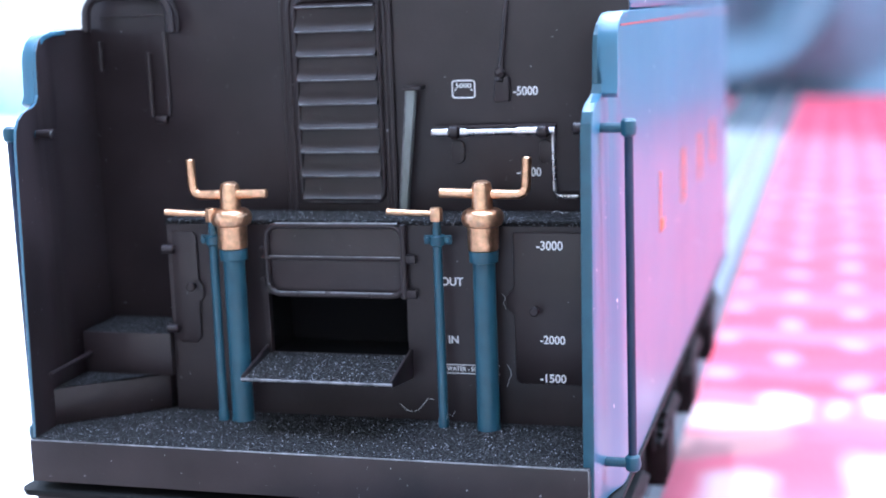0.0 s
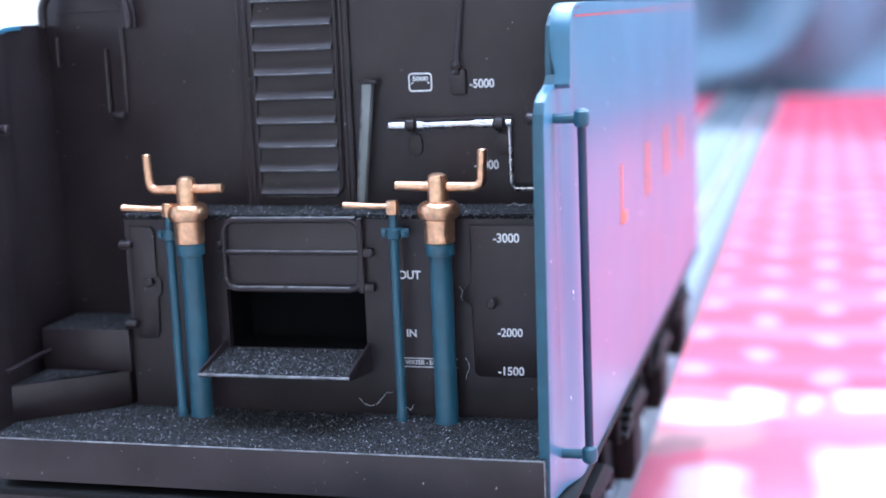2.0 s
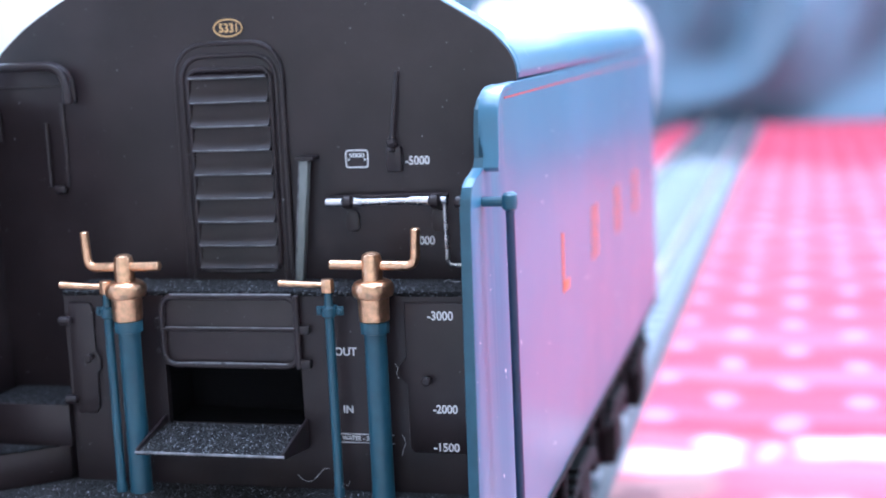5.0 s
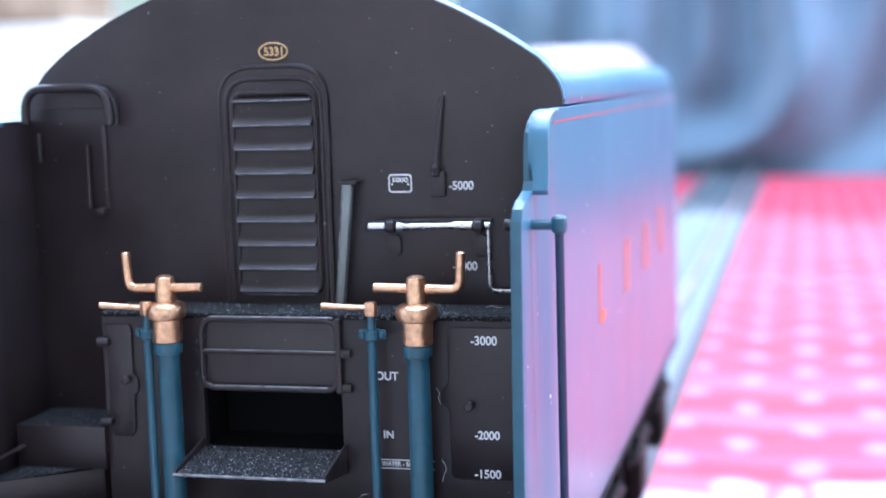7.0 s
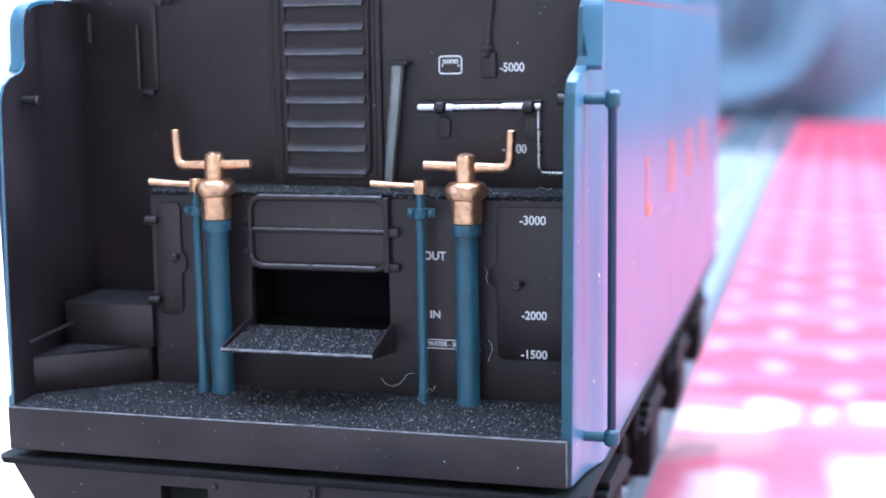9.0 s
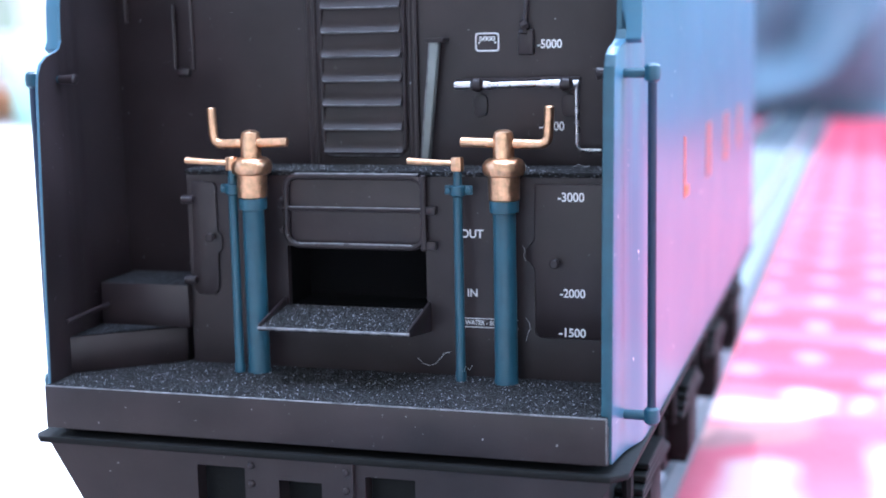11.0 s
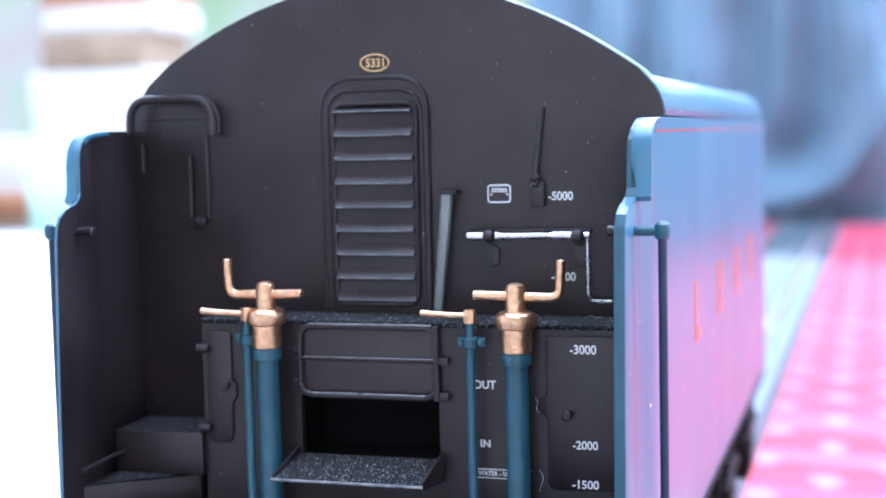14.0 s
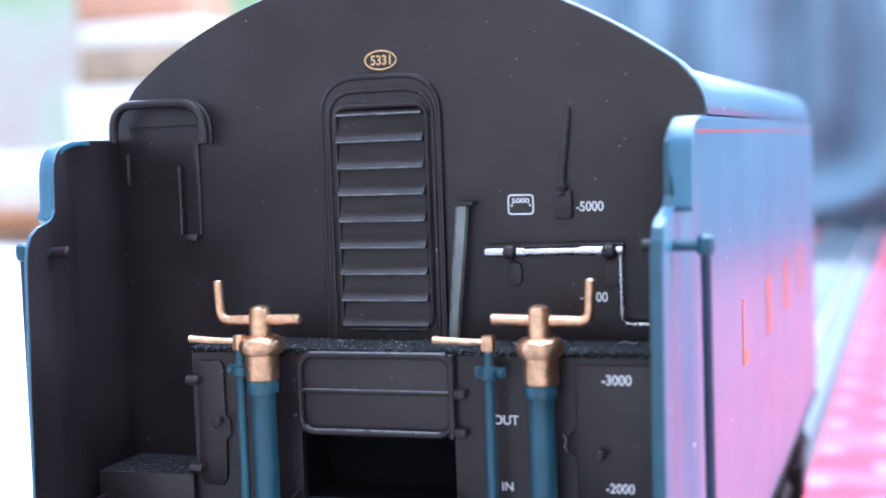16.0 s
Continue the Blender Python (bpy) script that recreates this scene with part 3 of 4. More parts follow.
beam = plate_with_holes(xs, zs, [(-7.4, -4.35, -9.0, -4.3), (3.1, 6.1, -9.0, -4.3), (-2.05, 0.6, -7.6, -4.75)], -10.8, -9.6)
wing_l = prism([(-17.3, -3.5), (-15.0, -3.5), (-15.0, -7.3)], "y", -10.8, -9.6)
wing_r = prism([(17.3, -3.5), (15.0, -3.5), (15.0, -7.3)], "y", -10.8, -9.6)
drag_beam = part("drag_beam", merge(beam, wing_l, wing_r), BLACK, tender, "black beam with pockets under the footplate", smooth=False)
part("pocket_back", box(-8, 7, -9.7, -9.3, -9.6, -3.6), UNDER, drag_beam)
part("coupling_plate", plate_with_holes([-4.1, -2.05, 0.6, 2.5], [-9.6, -7.6, -4.75, -3.45], [(-2.05, 0.6, -7.6, -4.75)], -11.15, -10.8), BLACK, drag_beam, smooth=False)
rv = lathe([(0.22, 0), (0.2, 0.1), (0.1, 0.17)], 0, 0, 10)
rv.transform(Matrix.Translation((-3.75, -11.15, -4.0)) @ Matrix.Rotation(radians(90), 4, "X"))
rivet = part("rivet", rv, BLACK, drag_beam)
for rx, rz in ((-3.75, -5.1), (-3.75, -6.2), (-3.75, -7.3), (2.1, -4.0), (2.1, -5.1), (2.1, -6.2), (2.1, -7.3)):
    r2 = rivet.copy()
    scene.collection.objects.link(r2)
    r2.location = ((rx + 3.75) * MM, 0, (rz + 4.0) * MM)

# locker across the front with the coal opening
LY = -3.85
HX0, HX1, HZ0, HZ1 = -4.15, 4.8, 3.85, 7.6
locker = part("locker_front", plate_with_holes([-10.8, HX0, HX1, 17.0], [0, HZ0, HZ1, 12.2], [(HX0, HX1, HZ0, HZ1)], LY, LY + 0.5), BLACK, tender, "black locker front with a coal opening", smooth=False)
part("locker_top", box(-10.85, 17.0, LY - 0.12, -0.02, 11.95, 12.25, 0.08), GRIT, tender, "gritty black ledge")
part("locker_side", box(-10.8, -10.3, LY + 0.5, 0, 0, 11.95), BLACK, tender)
# panel added behind the opening, its dark colour deepening the shade
part("chute_back", box(HX0, HX1, -0.25, -0.05, HZ0, HZ1), RECESS_BLACK, tender, "near-black panel added for the shade in the coal chute", smooth=False)
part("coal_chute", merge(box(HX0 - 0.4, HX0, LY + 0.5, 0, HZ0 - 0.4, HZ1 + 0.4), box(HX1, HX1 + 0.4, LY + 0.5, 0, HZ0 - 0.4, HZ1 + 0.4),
                         box(HX0, HX1, LY + 0.5, 0, HZ1, HZ1 + 0.4), box(HX0, HX1, LY + 0.5, 0, HZ0 - 0.4, HZ0)), RECESS_BLACK, tender, "coal chute coloured near-black for its shade", smooth=False)
# coal door over the opening: frame of thin rods round a plate
door = part("coal_door", prism(rounded(-3.95, 4.65, 7.75, 11.85, 0.5), "y", LY - 0.18, LY, 0.06), BLACK, tender, "raised black coal door")
rim = rounded(-4.0, 4.75, 7.7, 11.95, 0.8, 4)
part("rim", tube([(x, LY - 0.28, z) for x, z in rim + rim[:1]], 0.19, 8, False), [BLACK], door)
part("bar", tube([(-4.3, LY - 0.3, 9.95), (5.35, LY - 0.3, 9.95)], 0.15, 8), BLACK, door)
# pale lines painted for the highlights on the door rods
part("rim_highlight", merge(tube([(-3.2, LY - 0.36, 7.82), (-0.3, LY - 0.36, 7.85)], 0.07, 6), tube([(0.1, LY - 0.36, 7.85), (4.0, LY - 0.36, 7.83)], 0.07, 6), tube([(-3.3, LY - 0.36, 12.07), (4.5, LY - 0.36, 12.09)], 0.07, 6), tube([(-3.8, LY - 0.37, 10.05), (4.6, LY - 0.37, 10.05)], 0.05, 6)), RUBBED_HIGHLIT, door, "pale grey highlight lines painted on the door rods")
part("upright", tube([(4.78, LY - 0.32, 7.6), (4.78, LY - 0.32, 12.0)], 0.2, 8), BLACK, door)
for hz in (9.95, 7.85):
    part("hinge_lug", merge(box(4.9, 5.55, LY - 0.45, LY, hz - 0.26, hz + 0.26, 0.1)), BLACK, door)
for px, pz in ((-4.3, 10.5), (-4.3, 8.6), (-2.0, 7.7), (2.6, 7.7)):
    part("latch_pin", tube([(px, LY - 0.1, pz), (px, LY - 0.45, pz)], 0.16, 8), BLACK, door)
# shovelling shelf
shelf = part("shovelling_shelf", prism([(-8.1, 3.2), (-8.1, 3.42), (LY, 3.95), (LY, 3.7)], "x", -4.35, 5.0, 0.05), GRIT, tender, "gritty black shelf under the coal opening")
for lx in (-4.4, 4.9):
    part("shelf_lip", prism([(-8.12, 3.2), (-8.12, 3.62), (LY - 0.1, 4.45), (LY - 0.1, 2.6)], "x", lx, lx + 0.16, 0.04), BLACK, shelf)
part("shelf_edge", tube([(-4.4, -8.12, 3.38), (5.05, -8.12, 3.38)], 0.09, 8), RUBBED_HIGHLIT, shelf)

# cupboards left and right of the opening
cup = part("cupboard_door", prism([(-10.4, 11.5), (-8.95, 11.5), (-8.75, 11.2), (-8.75, 8.4), (-8.45, 8.1), (-8.45, 7.3), (-8.75, 7.0), (-8.8, 4.8), (-9.1, 4.4), (-10.2, 4.4), (-10.5, 4.8)], "y", LY - 0.2, LY, 0.07), BLACK, tender)
for kz in (10.4, 5.35):
    part("hinge", merge(tube([(-10.95, LY - 0.35, kz), (-10.25, LY - 0.35, kz)], 0.27, 10), box(-10.9, -10.3, LY - 0.3, LY, kz - 0.2, kz + 0.2, 0.05)), BLACK, cup)
part("knob", tube([(-9.05, LY - 0.3, 8.1), (-9.05, LY - 0.75, 8.1)], [0.2, 0.3], 12), BLACK, cup)
cup2 = part("cupboard_door", prism([(11.45, 11.6), (17.0, 11.6), (17.0, 2.55), (11.75, 2.55), (11.45, 2.85), (11.45, 6.7), (10.95, 7.2), (10.95, 7.8), (11.45, 8.3)], "y", LY - 0.25, LY, 0.1), BLACK, tender)
part("knob", tube([(12.75, LY - 0.25, 7.05), (12.75, LY - 0.75, 7.05)], [0.2, 0.3], 12), BLACK, cup2)
for hz in (9.6, 5.3, 2.9, 1.9):
    part("hinge", tube([(16.6, LY - 0.35, hz - 0.25), (16.6, LY - 0.35, hz + 0.25)], 0.22, 8), BLACK, cup2)

# ledges at the left of the locker
part("upper_step", box(-17.3, -10.8, -4.35, 0, 2.3, 5.0, 0.08), BLACK, tender, "plain black step block")
part("lower_step", prism([(-17.3, -8.4), (-11.2, -3.9), (-11.2, -0.05), (-17.3, -0.05)], "z", 0.0, 2.3, 0.08), BLACK, tender, "slanted black step block")
part("upper_step_grit", box(-17.2, -10.9, -4.25, -0.1, 5.0, 5.03), GRIT, tender)
part("lower_step_grit", prism([(-17.2, -8.1), (-11.6, -4.0), (-11.6, -4.38), (-17.2, -4.38)][::-1], "z", 2.3, 2.33), GRIT, tender)
part("step_rod", tube([(-16.8, -8.9, 3.45), (-16.8, -3.9, 3.6)], 0.16, 8), BLACK, tender)

# louvred door in the middle of the front
louvre = part("louvred_door", prism(rounded(-3.9, 3.35, 9.0, 27.2, 2.05, 10), "y", -0.22, 0.0, 0.2, 4), BLACK, tender, "black louvred door with a rounded top")


def ring(x0, x1, z0, z1, r, rad, y):
    p = rounded(x0, x1, z0, z1, r, 7)
    return tube([(x, y, z) for x, z in p + p[:1]], rad, 8, False)




def arch_line(x0, x1, z0, z1, r, y):
    return bent((x0, y, z0), (x0, y, z1), ((x0 + x1) / 2, y, z1), r, 8)[:-1] + bent(((x0 + x1) / 2, y, z1), (x1, y, z1), (x1, y, z0), r, 8)[1:]


for x0, x1, z1, r, rad in ((-3.8, 3.25, 27.02, 2.3, 0.13), (-3.36, 2.86, 26.3, 1.7, 0.17)):
    part("door_moulding", tube(arch_line(x0, x1, 12.3, z1, r, -0.17), rad, 10), BLACK, louvre)
part("door_moulding", ring(-2.92, 2.52, 12.83, 25.45, 0.75, 0.16, -0.30), BLACK, louvre)
for k in range(9):  # each slat slopes outwards down to its lip, and the lip shades the top of the next
    z = 24.95 - 1.492 * k
    top = z + (0.42 if k == 0 else 1.42)
    bm = prism([(-0.10, top), (-0.20, top - 0.03), (-0.27, z + (top - z) * 0.65), (-0.40, z + (top - z) * 0.36), (-0.60, z + 0.17), (-0.72, z + 0.05), (-0.71, z - 0.03), (-0.60, z - 0.08), (-0.10, z - 0.1)], "x", -2.78, 2.38)
    part("slat", bm, BLACK, louvre, smooth=50)
# a pale line on each lip stands in for its highlight
part("slat_edges", merge(*[tube([(-2.72, -0.715, 24.935 - 1.492 * k), (2.32, -0.715, 24.935 - 1.492 * k)], 0.045, 6) for k in range(8)]), RUBBED_HIGHLIT, louvre, "slat edges with their highlight painted pale grey")
part("sill_edge", tube(bent((-2.75, -0.44, 13.6), (-2.75, -0.44, 12.83), (-1.5, -0.44, 12.83), 0.5)[1:] + bent((1.1, -0.44, 12.83), (2.36, -0.44, 12.83), (2.36, -0.44, 13.6), 0.5)[:-1], 0.05, 6), RUBBED_HIGHLIT, louvre)

# hooped handrail and small rods
hoop_pts = bent((-17.5, -0.75, 23.9), (-17.5, -0.75, 26.1), (-14.5, -0.75, 26.1), 1.5) + bent((-14.4, -0.75, 26.1), (-11.1, -0.75, 26.1), (-11.1, -0.75, 23.7), 1.6)
part("hoop", tube(hoop_pts, 0.29, 10), BLACK, tender, "thick black hooped rail")
rim_pts = bent((-13.4, -0.2, 26.15), (-10.98, -0.2, 26.15), (-10.98, -0.2, 23.75), 1.8)
part("hoop_rim", tube(rim_pts, [0.1] + [0.24] * (len(rim_pts) - 1), 10), BLACK, tender, "raised black rim behind the hooped rail")
part("hatch_seam", box(-16.9, -11.9, -0.10, 0, 24.75, 24.87, 0.03), BLACK, tender)
part("hatch_edge", box(-12.1, -11.75, -0.16, 0, 18.3, 23.7, 0.07), BLACK, tender)
part("hatch_foot", box(-12.9, -12.0, -0.4, 0, 17.9, 18.4, 0.15), BLACK, tender)
part("thin_rod", tube([(-13.05, -0.25, 18.4), (-13.05, -0.25, 22.4)], 0.16, 8), BLACK, tender)
part("thin_rod", tube([(-16.9, -0.25, 21.4), (-16.9, -0.25, 23.2)], 0.18, 8), BLACK, tender)

# gauge lever, leaning bar and steel rod
lever = part("gauge_lever", box(9.72, 10.68, -0.55, 0, 18.9, 20.45, 0.15), BLACK, tender, "black lever on a small block")
part("lever_rod", tube([(10.1, -0.5, 20.2), (10.22, -0.45, 21.4), (10.6, -0.3, 24.9)], [0.28, 0.16, 0.14], 8), BLACK, lever)
part("lever_head", tube([(10.0, -0.5, 20.6), (10.3, -0.5, 20.75)], 0.35, 8), BLACK, lever)
bar = prism([(3.70, 11.9), (4.12, 11.9), (4.98, 19.8), (4.38, 19.8)], "y", -1.15, -0.5, 0.08)
leaning = part("leaning_bar", bar, material("worn_dark_grey", (0.19, 0.205, 0.20), 0.4, vary=0.25), tender, "dark grey flat bar leaning on the front")
part("bar_edge", tube([(3.73, -1.13, 12.4), (4.40, -1.13, 19.7)], 0.05, 6), RUBBED_HIGHLIT, leaning)
part("bar_cap", box(4.15, 5.3, -1.2, 0, 19.75, 20.0, 0.06), BLACK, leaning)
BY = -0.8
rod = part("steel_rod", tube([(5.9, BY, 17.15), (7.1, BY, 17.15)], 0.26, 12), STEEL, tender, "bright steel rod on black brackets")
part("rod_middle", tube([(7.5, BY, 17.15), (8.1, BY, 17.15), (8.12, BY, 17.15), (11.2, BY, 17.2), (11.22, BY, 17.2), (12.6, BY, 17.2)], [0.28, 0.28, 0.2, 0.2, 0.27, 0.27], 12), STEEL, rod)
for bx in (7.3, 12.75):
    part("bracket", merge(tube([(bx - 0.32, BY, 17.17), (bx - 0.16, BY - 0.05, 17.17), (bx + 0.16, BY - 0.05, 17.17), (bx + 0.32, BY, 17.17)], [0.28, 0.43, 0.43, 0.28], 12), box(bx - 0.25, bx + 0.25, BY, 0, 16.9, 17.4)), BLACK, rod, "black bracket")
    part("bracket_foot", prism(rounded(bx - 0.42, bx + 0.42, 15.2, 16.6, 0.4), "y", -0.25, 0, 0.05), BLACK, rod, "black bracket foot")
part("crank", tube(bent((13.35, BY, 17.3), (13.38, BY, 13.25), (14.75, BY, 13.25), 0.45), 0.12, 8), STEEL, rod, "thin bright steel crank")
part("rod_end", tube([(13.0, BY, 17.2), (13.45, BY, 17.22)], 0.22, 12), STEEL, rod)
part("rod_back", tube([(6.0, BY + 0.3, 17.42), (13.5, BY + 0.3, 17.5)], 0.13, 8), BLACK, rod)

# printing
lettering("gauge_number", "-5000", 10.79, 12.31, 19.27, 19.81, -0.005, WHITE, tender, "white printed -5000")
lettering("gauge_number", "-4000", 10.89, 12.41, 14.36, 14.91, -0.005, WHITE, tender, "white printed -4000")
lettering("gauge_number", "-3000", 12.88, 14.43, 10.59, 11.14, LY - 0.255, WHITE, tender, "white printed -3000")
lettering("gauge_number", "-2000", 12.97, 14.46, 5.01, 5.53, LY - 0.255, WHITE, tender, "white printed -2000")
lettering("gauge_number", "-1500", 12.91, 14.48, 2.69, 3.21, LY - 0.255, WHITE, tender, "white printed -1500")
lettering("printed_word", "OUT", 6.95, 8.35, 8.34, 8.86, LY - 0.005, WHITE, tender, "white printed OUT")
lettering("printed_word", "IN", 7.33, 7.94, 4.83, 5.29, LY - 0.005, WHITE, tender, "white printed IN")
water = lettering("printed_word", "WATER - SC", 7.15, 9.05, 3.13, 3.42, LY - 0.005, WHITE, tender, "white printed WATER - SC between two lines")
for wz in (3.0, 3.52):
    part("printed_line", box(7.0, 10.4, LY - 0.025, LY, wz - 0.025, wz + 0.025), WHITE, water)
sign = part("printed_sign", ring(7.02, 8.42, 19.18, 20.22, 0.18, 0.05, 0.0), WHITE, tender, "white printed outline of a small gauge")
lettering("sign_number", "5000", 7.22, 8.22, 19.78, 20.06, -0.005, WHITE, sign, "white printed 5000")
for bx in (7.16, 8.18):
    part("sign_tick", box(bx, bx + 0.1, -0.025, 0, 19.6, 19.72), WHITE, sign)
ell = [(-0.13 + 0.93 * math.cos(2 * math.pi * i / 40), 27.96 + 0.52 * math.sin(2 * math.pi * i / 40)) for i in range(41)]
badge = part("oval_plate", prism(ell[:-1], "y", -0.05, 0.0), BLACK, tender, "small oval plate with a gold rim")
part("plate_rim", tube([(x, -0.06, z) for x, z in ell], 0.05, 6, False), GOLD, badge, "thin gold rim")
lettering("plate_number", "5331", -0.72, 0.48, 27.68, 28.24, -0.055, GOLD, badge, "gold printed 5331")


# control columns
def column(x, y, turn, left):
    top = 14.7
    col = part("control_column", lathe([(0.72, 0.0), (0.71, 0.2), (0.68, 0.3), (0.66, 10.0), (0.84, 10.05), (0.86, 10.65), (0.8, 10.75)], x, y), TEAL, tender, "blue column with a copper handle")
    part("copper_head", lathe([(0.80, 10.72), (0.90, 10.8), (0.92, 12.12), (0.98, 12.13), (1.14, 12.22), (1.23, 12.42), (1.25, 12.62), (1.21, 12.84), (1.08, 13.04), (0.9, 13.14), (0.64, 13.18), (0.62, 13.25), (0.60, 14.35), (0.52, 14.65), (0.3, 14.78)], x, y, 36),
         COPPER, col, "polished copper head")
    s = -1 if left else 1
    a = radians(turn)
    d = Vector((math.cos(a), math.sin(a), 0))
    c = Vector((x, y, 14.0))
    line = bent(c - d * s * 2.45 + Vector((0, 0, 0.1)), c + d * s * 2.55 + Vector((0, 0, -0.08)), c + d * s * 2.65 + Vector((0, 0, 2.05)), 0.6)
    part("crank_handle", tube(line, 0.285, 12), COPPER, col, "bent copper handle")
    return col


column(-5.65, -5.35, -6, True)
column(9.93, -4.95, 6, False)


def small_column(x, y):
    col = part("small_column", lathe([(0.33, 0), (0.33, 0.5), (0.28, 0.6), (0.27, 10.9), (0.42, 11.0), (0.42, 11.5), (0.26, 11.6), (0.22, 12.4)], x, y, 18), TEAL, tender, "thin blue rod with a copper lever")
    part("clamp", box(x - 0.85, x + 0.85, y + 0.1, y + 0.3, 11.0, 11.55, 0.08), TEAL, col)
    part("clamp_stay", box(x - 0.15, x + 0.15, y + 0.2, LY, 11.1, 11.45), TEAL, col)
    for bx in (-0.6, 0.6):
        part("bolt", tube([(x + bx, y + 0.12, 11.28), (x + bx, y - 0.1, 11.28)], 0.17, 8), TEAL, col)
    part("nut", lathe([(0.36, 12.4), (0.40, 12.5), (0.40, 13.1), (0.33, 13.2)], x, y, 8), COPPER, col, "copper nut")
    part("lever", tube([(x - 0.2, y, 12.85), (x - 1.6, y - 0.1, 12.9), (x - 2.95, y - 0.15, 12.98)], [0.17, 0.19, 0.21], 10), COPPER, col, "thin copper lever")
    return col


small_column(-6.85, -5.6)
small_column(7.15, -4.95)

# underframe, axleboxes and wheels
AXLE0 = 4.0
for sg in (-1, 1):
    outer = sorted((sg * 15.6, sg * 14.7))
    pts = [(-6, -3.5), (-6, -8)]
    for k in range(4):
        yc = AXLE0 + 20.0 * k
        pts += [(yc - 8.5, -8.0), (yc - 5.5, -10.5), (yc - 3.2, -13.2), (yc + 3.2, -13.2), (yc + 5.5, -10.5), (yc + 8.5, -8.0)]
    pts += [(73, -8), (73, -3.5)]
    fr = part("frame_plate", prism(pts, "x", outer[0], outer[1]), UNDER, tender, "black outside frame")
    for k in range(4):
        yc = AXLE0 + 20.0 * k
        a, b = sorted((sg * 15.6, sg * 17.4))
        ab = part("axlebox", merge(box(a, b, yc - 2.2, yc + 2.2, -12.2, -7.4, 0.3), box(a, b - 0.3 * sg if sg > 0 else b, yc - 1.3, yc + 1.3, -13.0, -12.2, 0.2)), UNDER, fr, "black axlebox")
        part("leaf_spring", merge(*[box(a, b - 0.0, yc - 6.5 + 1.1 * i, yc + 6.5 - 1.1 * i, -6.9 + 0.45 * i - 1.2, -6.5 + 0.45 * i - 1.2, 0.08, 1) for i in range(4)]), UNDER, fr, "black leaf spring")
        for e in (-1, 1):
            part("spring_hanger", tube([(sg * 16.6, yc + e * 6.4, -8.3), (sg * 16.6, yc + e * 6.4, -3.5)], 0.35, 8), UNDER, fr)
    part("footstep", merge(box(min(sg * 15.6, sg * 17.6), max(sg * 15.6, sg * 17.6), -7.5, -3.5, -12.2, -11.8, 0.1), box(min(sg * 15.4, sg * 15.8), max(sg * 15.4, sg * 15.8), -7.0, -4.0, -12.2, -3.5, 0.1)), UNDER, fr, "black step under the running plate")


def wheel(yc, sg):
    c = RAILTOP + 8.2
    bm = lathe([(7.2, -1.3), (8.9, -1.3), (9.0, -0.9), (8.4, -0.7), (8.2, 0.9), (7.9, 1.1), (7.2, 1.1), (7.0, 0.5), (2.0, 0.5), (1.9, 1.2), (0.8, 1.2)], 0, 0, 40)
    bm.transform(Matrix.Translation((sg * 8.7, yc, c)) @ Matrix.Rotation(radians(90 * sg), 4, "Y"))
    w = part("wheel", bm, UNDER, tender, "black spoked tender wheel")
    tr = lathe([(7.25, 1.05), (7.9, 1.14), (8.23, 0.9), (8.43, -0.72), (7.25, -0.7)], 0, 0, 40)
    tr.transform(Matrix.Translation((sg * 8.72, yc, c)) @ Matrix.Rotation(radians(90 * sg), 4, "Y"))
    part("tyre", tr, material("dull_tyre", (0.10, 0.10, 0.105), 0.5, metal=0.6, vary=0.2), w, "dull metal tyre")
    return w


for k in range(4):
    for sg in (-1, 1):
        wheel(AXLE0 + 20.0 * k, sg)
    part("axle", tube([(-14.5, AXLE0 + 20.0 * k, RAILTOP + 8.2), (14.5, AXLE0 + 20.0 * k, RAILTOP + 8.2)], 1.0, 12), UNDER, tender)
part("underframe_block", box(-6.5, 6.5, -4, 73, -11.0, -3.5, 0.3), UNDER, tender)


# ---- loose dust fibres ----
def fibre(points):
    return tagged(part("dust_fibre", tube([trim(p) for p in points], 0.013, 5), WHITE), "fine pale dust fibre caught on the tender", "fibre", group="dust fibres")


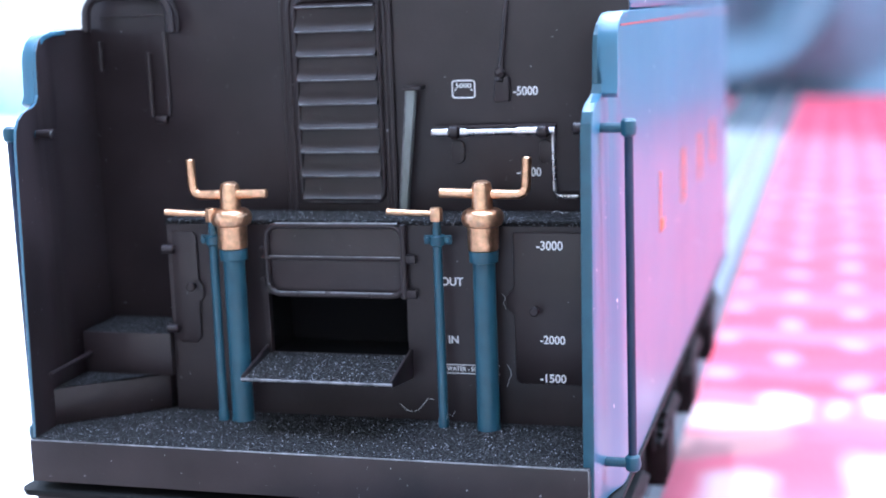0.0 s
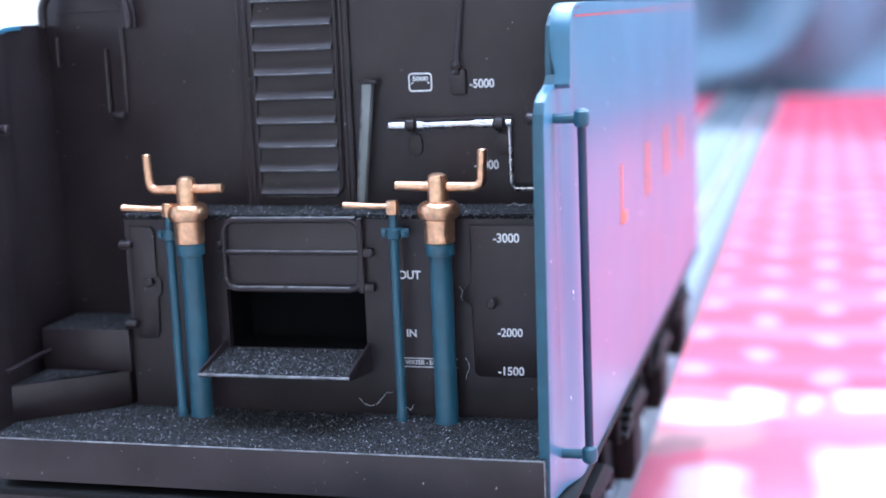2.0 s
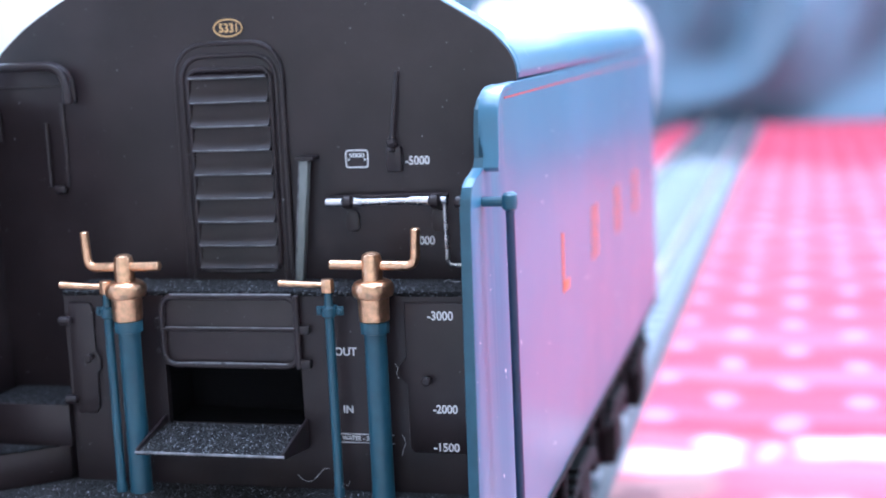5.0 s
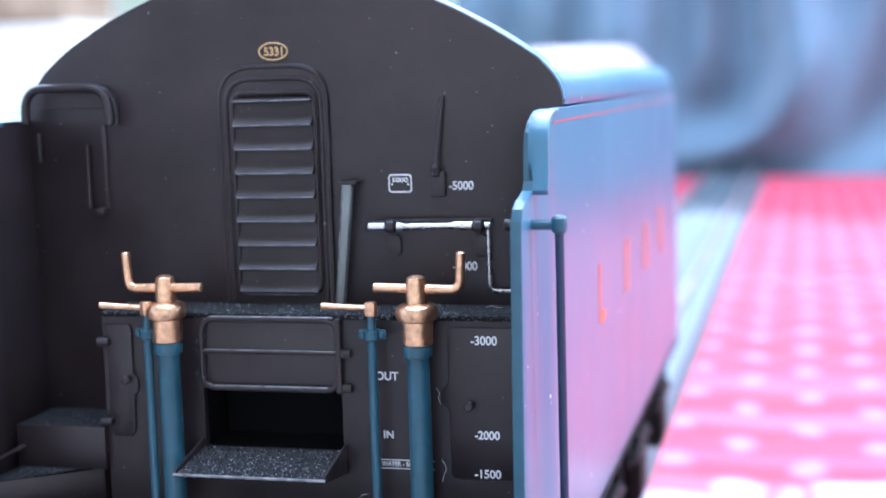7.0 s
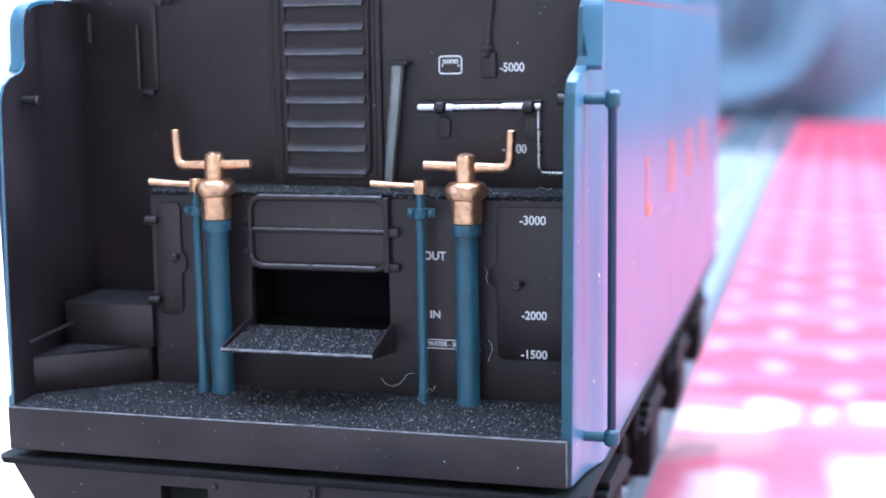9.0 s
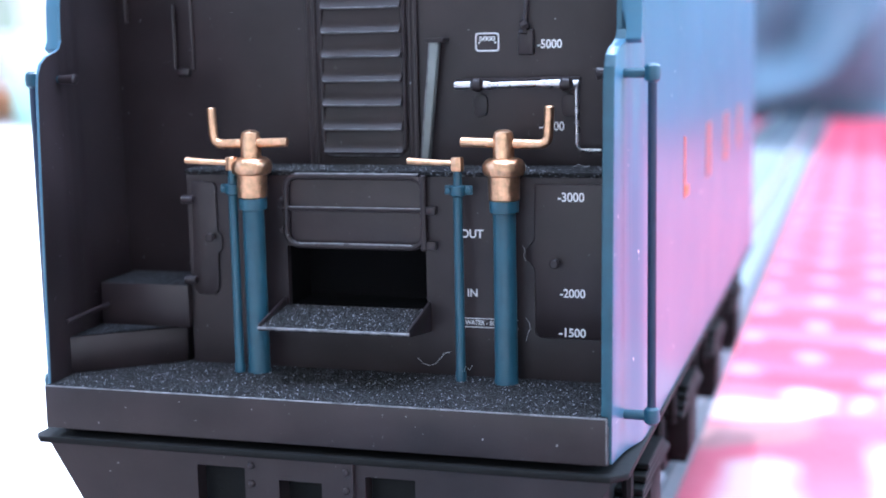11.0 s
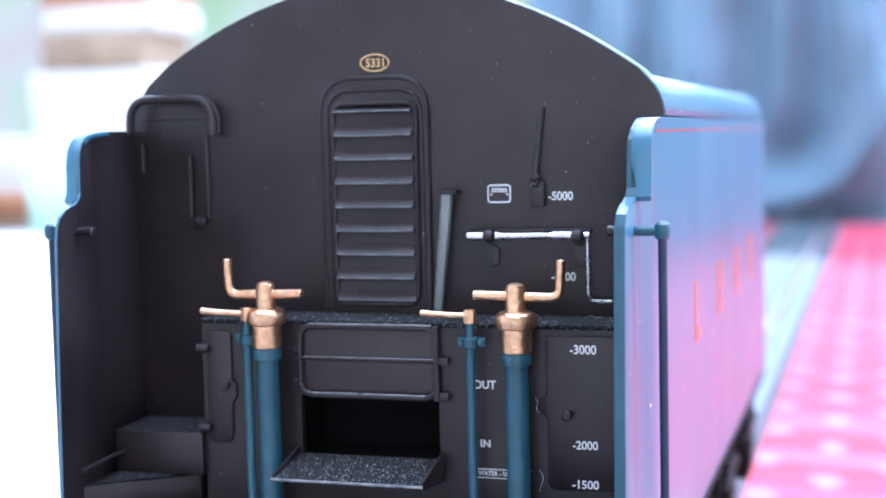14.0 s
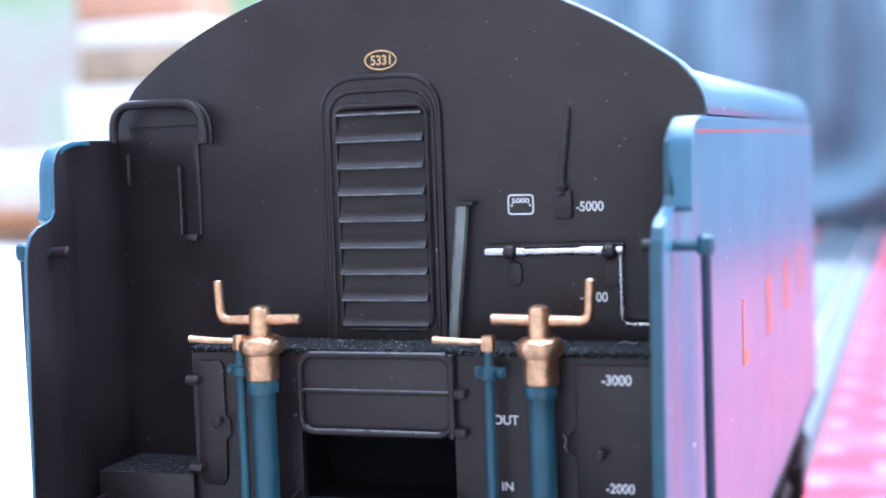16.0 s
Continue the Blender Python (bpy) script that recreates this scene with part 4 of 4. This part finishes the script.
fibre([(4.3, -4.4, 1.1), (4.7, -4.55, 0.8), (5.1, -4.6, 0.7), (5.5, -4.6, 0.85), (5.8, -4.6, 1.2), (6.1, -4.6, 1.55), (6.5, -4.7, 1.6)])
fibre([(10.95, -4.12, 3.7), (11.15, -4.15, 3.4), (11.2, -4.2, 3.1), (11.05, -4.2, 2.8), (10.95, -4.2, 2.4)])
fibre([(10.75, -4.12, 8.0), (10.95, -4.15, 7.75), (10.85, -4.2, 7.4), (11.0, -4.2, 7.1)])
fibre([(7.35, -5.1, 0.4), (7.5, -5.2, 0.9), (7.75, -5.1, 0.7), (7.9, -5.05, 1.0)])
fibre([(13.2, -1.2, 12.32), (13.6, -1.5, 12.5), (14.0, -1.6, 12.36), (14.3, -1.7, 12.45)])


# ---- coal dust grains ----
def grains(name, n, spot, parent, label):
    """Tiny loose grains, each a small crooked pyramid resting on the surface."""
    rnd = random.Random(5)
    vs, fs, pale = [], [], []
    for _ in range(n):
        x, y, z = spot(rnd)
        r = rnd.uniform(0.03, 0.075)
        a = rnd.uniform(0, 6.28)
        k = len(vs)
        for i in range(3):
            vs.append((x + r * math.cos(a + 2.09 * i), y + r * math.sin(a + 2.09 * i), z - 0.01))
        vs.append((x + rnd.uniform(-0.3, 0.3) * r, y + rnd.uniform(-0.3, 0.3) * r, z + r * rnd.uniform(0.7, 1.4)))
        fs += [(k, k + 1, k + 3), (k + 1, k + 2, k + 3), (k + 2, k, k + 3)]
        # about one grain in nine is pale, in place of a glint
        pale += [1 if rnd.random() < 0.11 else 0] * 3
    me = bpy.data.meshes.new(name)
    base = world_of(parent)
    me.from_pydata([tuple((trim(v) + Vector((0, 0, UP))) * MM - base) for v in vs], [], fs)
    me.materials.append(GRAIN)
    me.materials.append(SPARKLE_PALE)
    me.polygons.foreach_set("material_index", pale)
    ob = new(name, me)
    ob.parent = parent
    return tagged(ob, label, kind="stuff")


# pale colour that stands in for sparkle on the grains
SPARKLE_PALE = material("pale_sparkle_grit", (0.34, 0.36, 0.40), 0.4, vary=0.4, scale=8000)


def on_floor(r):
    while True:
        x, y = r.uniform(-17.0, 16.7), r.uniform(-10.75, -4.0)
        if y < -8.4 + (x + 17.3) * 0.74 or x > -11.2:
            return x, y, 0.0


grains("coal_dust", 9500, on_floor, tender, "fine coal dust scattered on the footplate")
grains("coal_dust", 2400, lambda r: (lambda y: (r.uniform(-4.2, 4.85), y, 3.42 + (y + 8.1) / 4.25 * 0.53))(r.uniform(-8.0, -3.9)), tender, "fine coal dust on the shovelling shelf")
grains("coal_dust", 2200, lambda r: (r.uniform(-10.7, 16.8), r.uniform(LY, -0.1), 12.25), tender, "fine coal dust on the locker ledge")
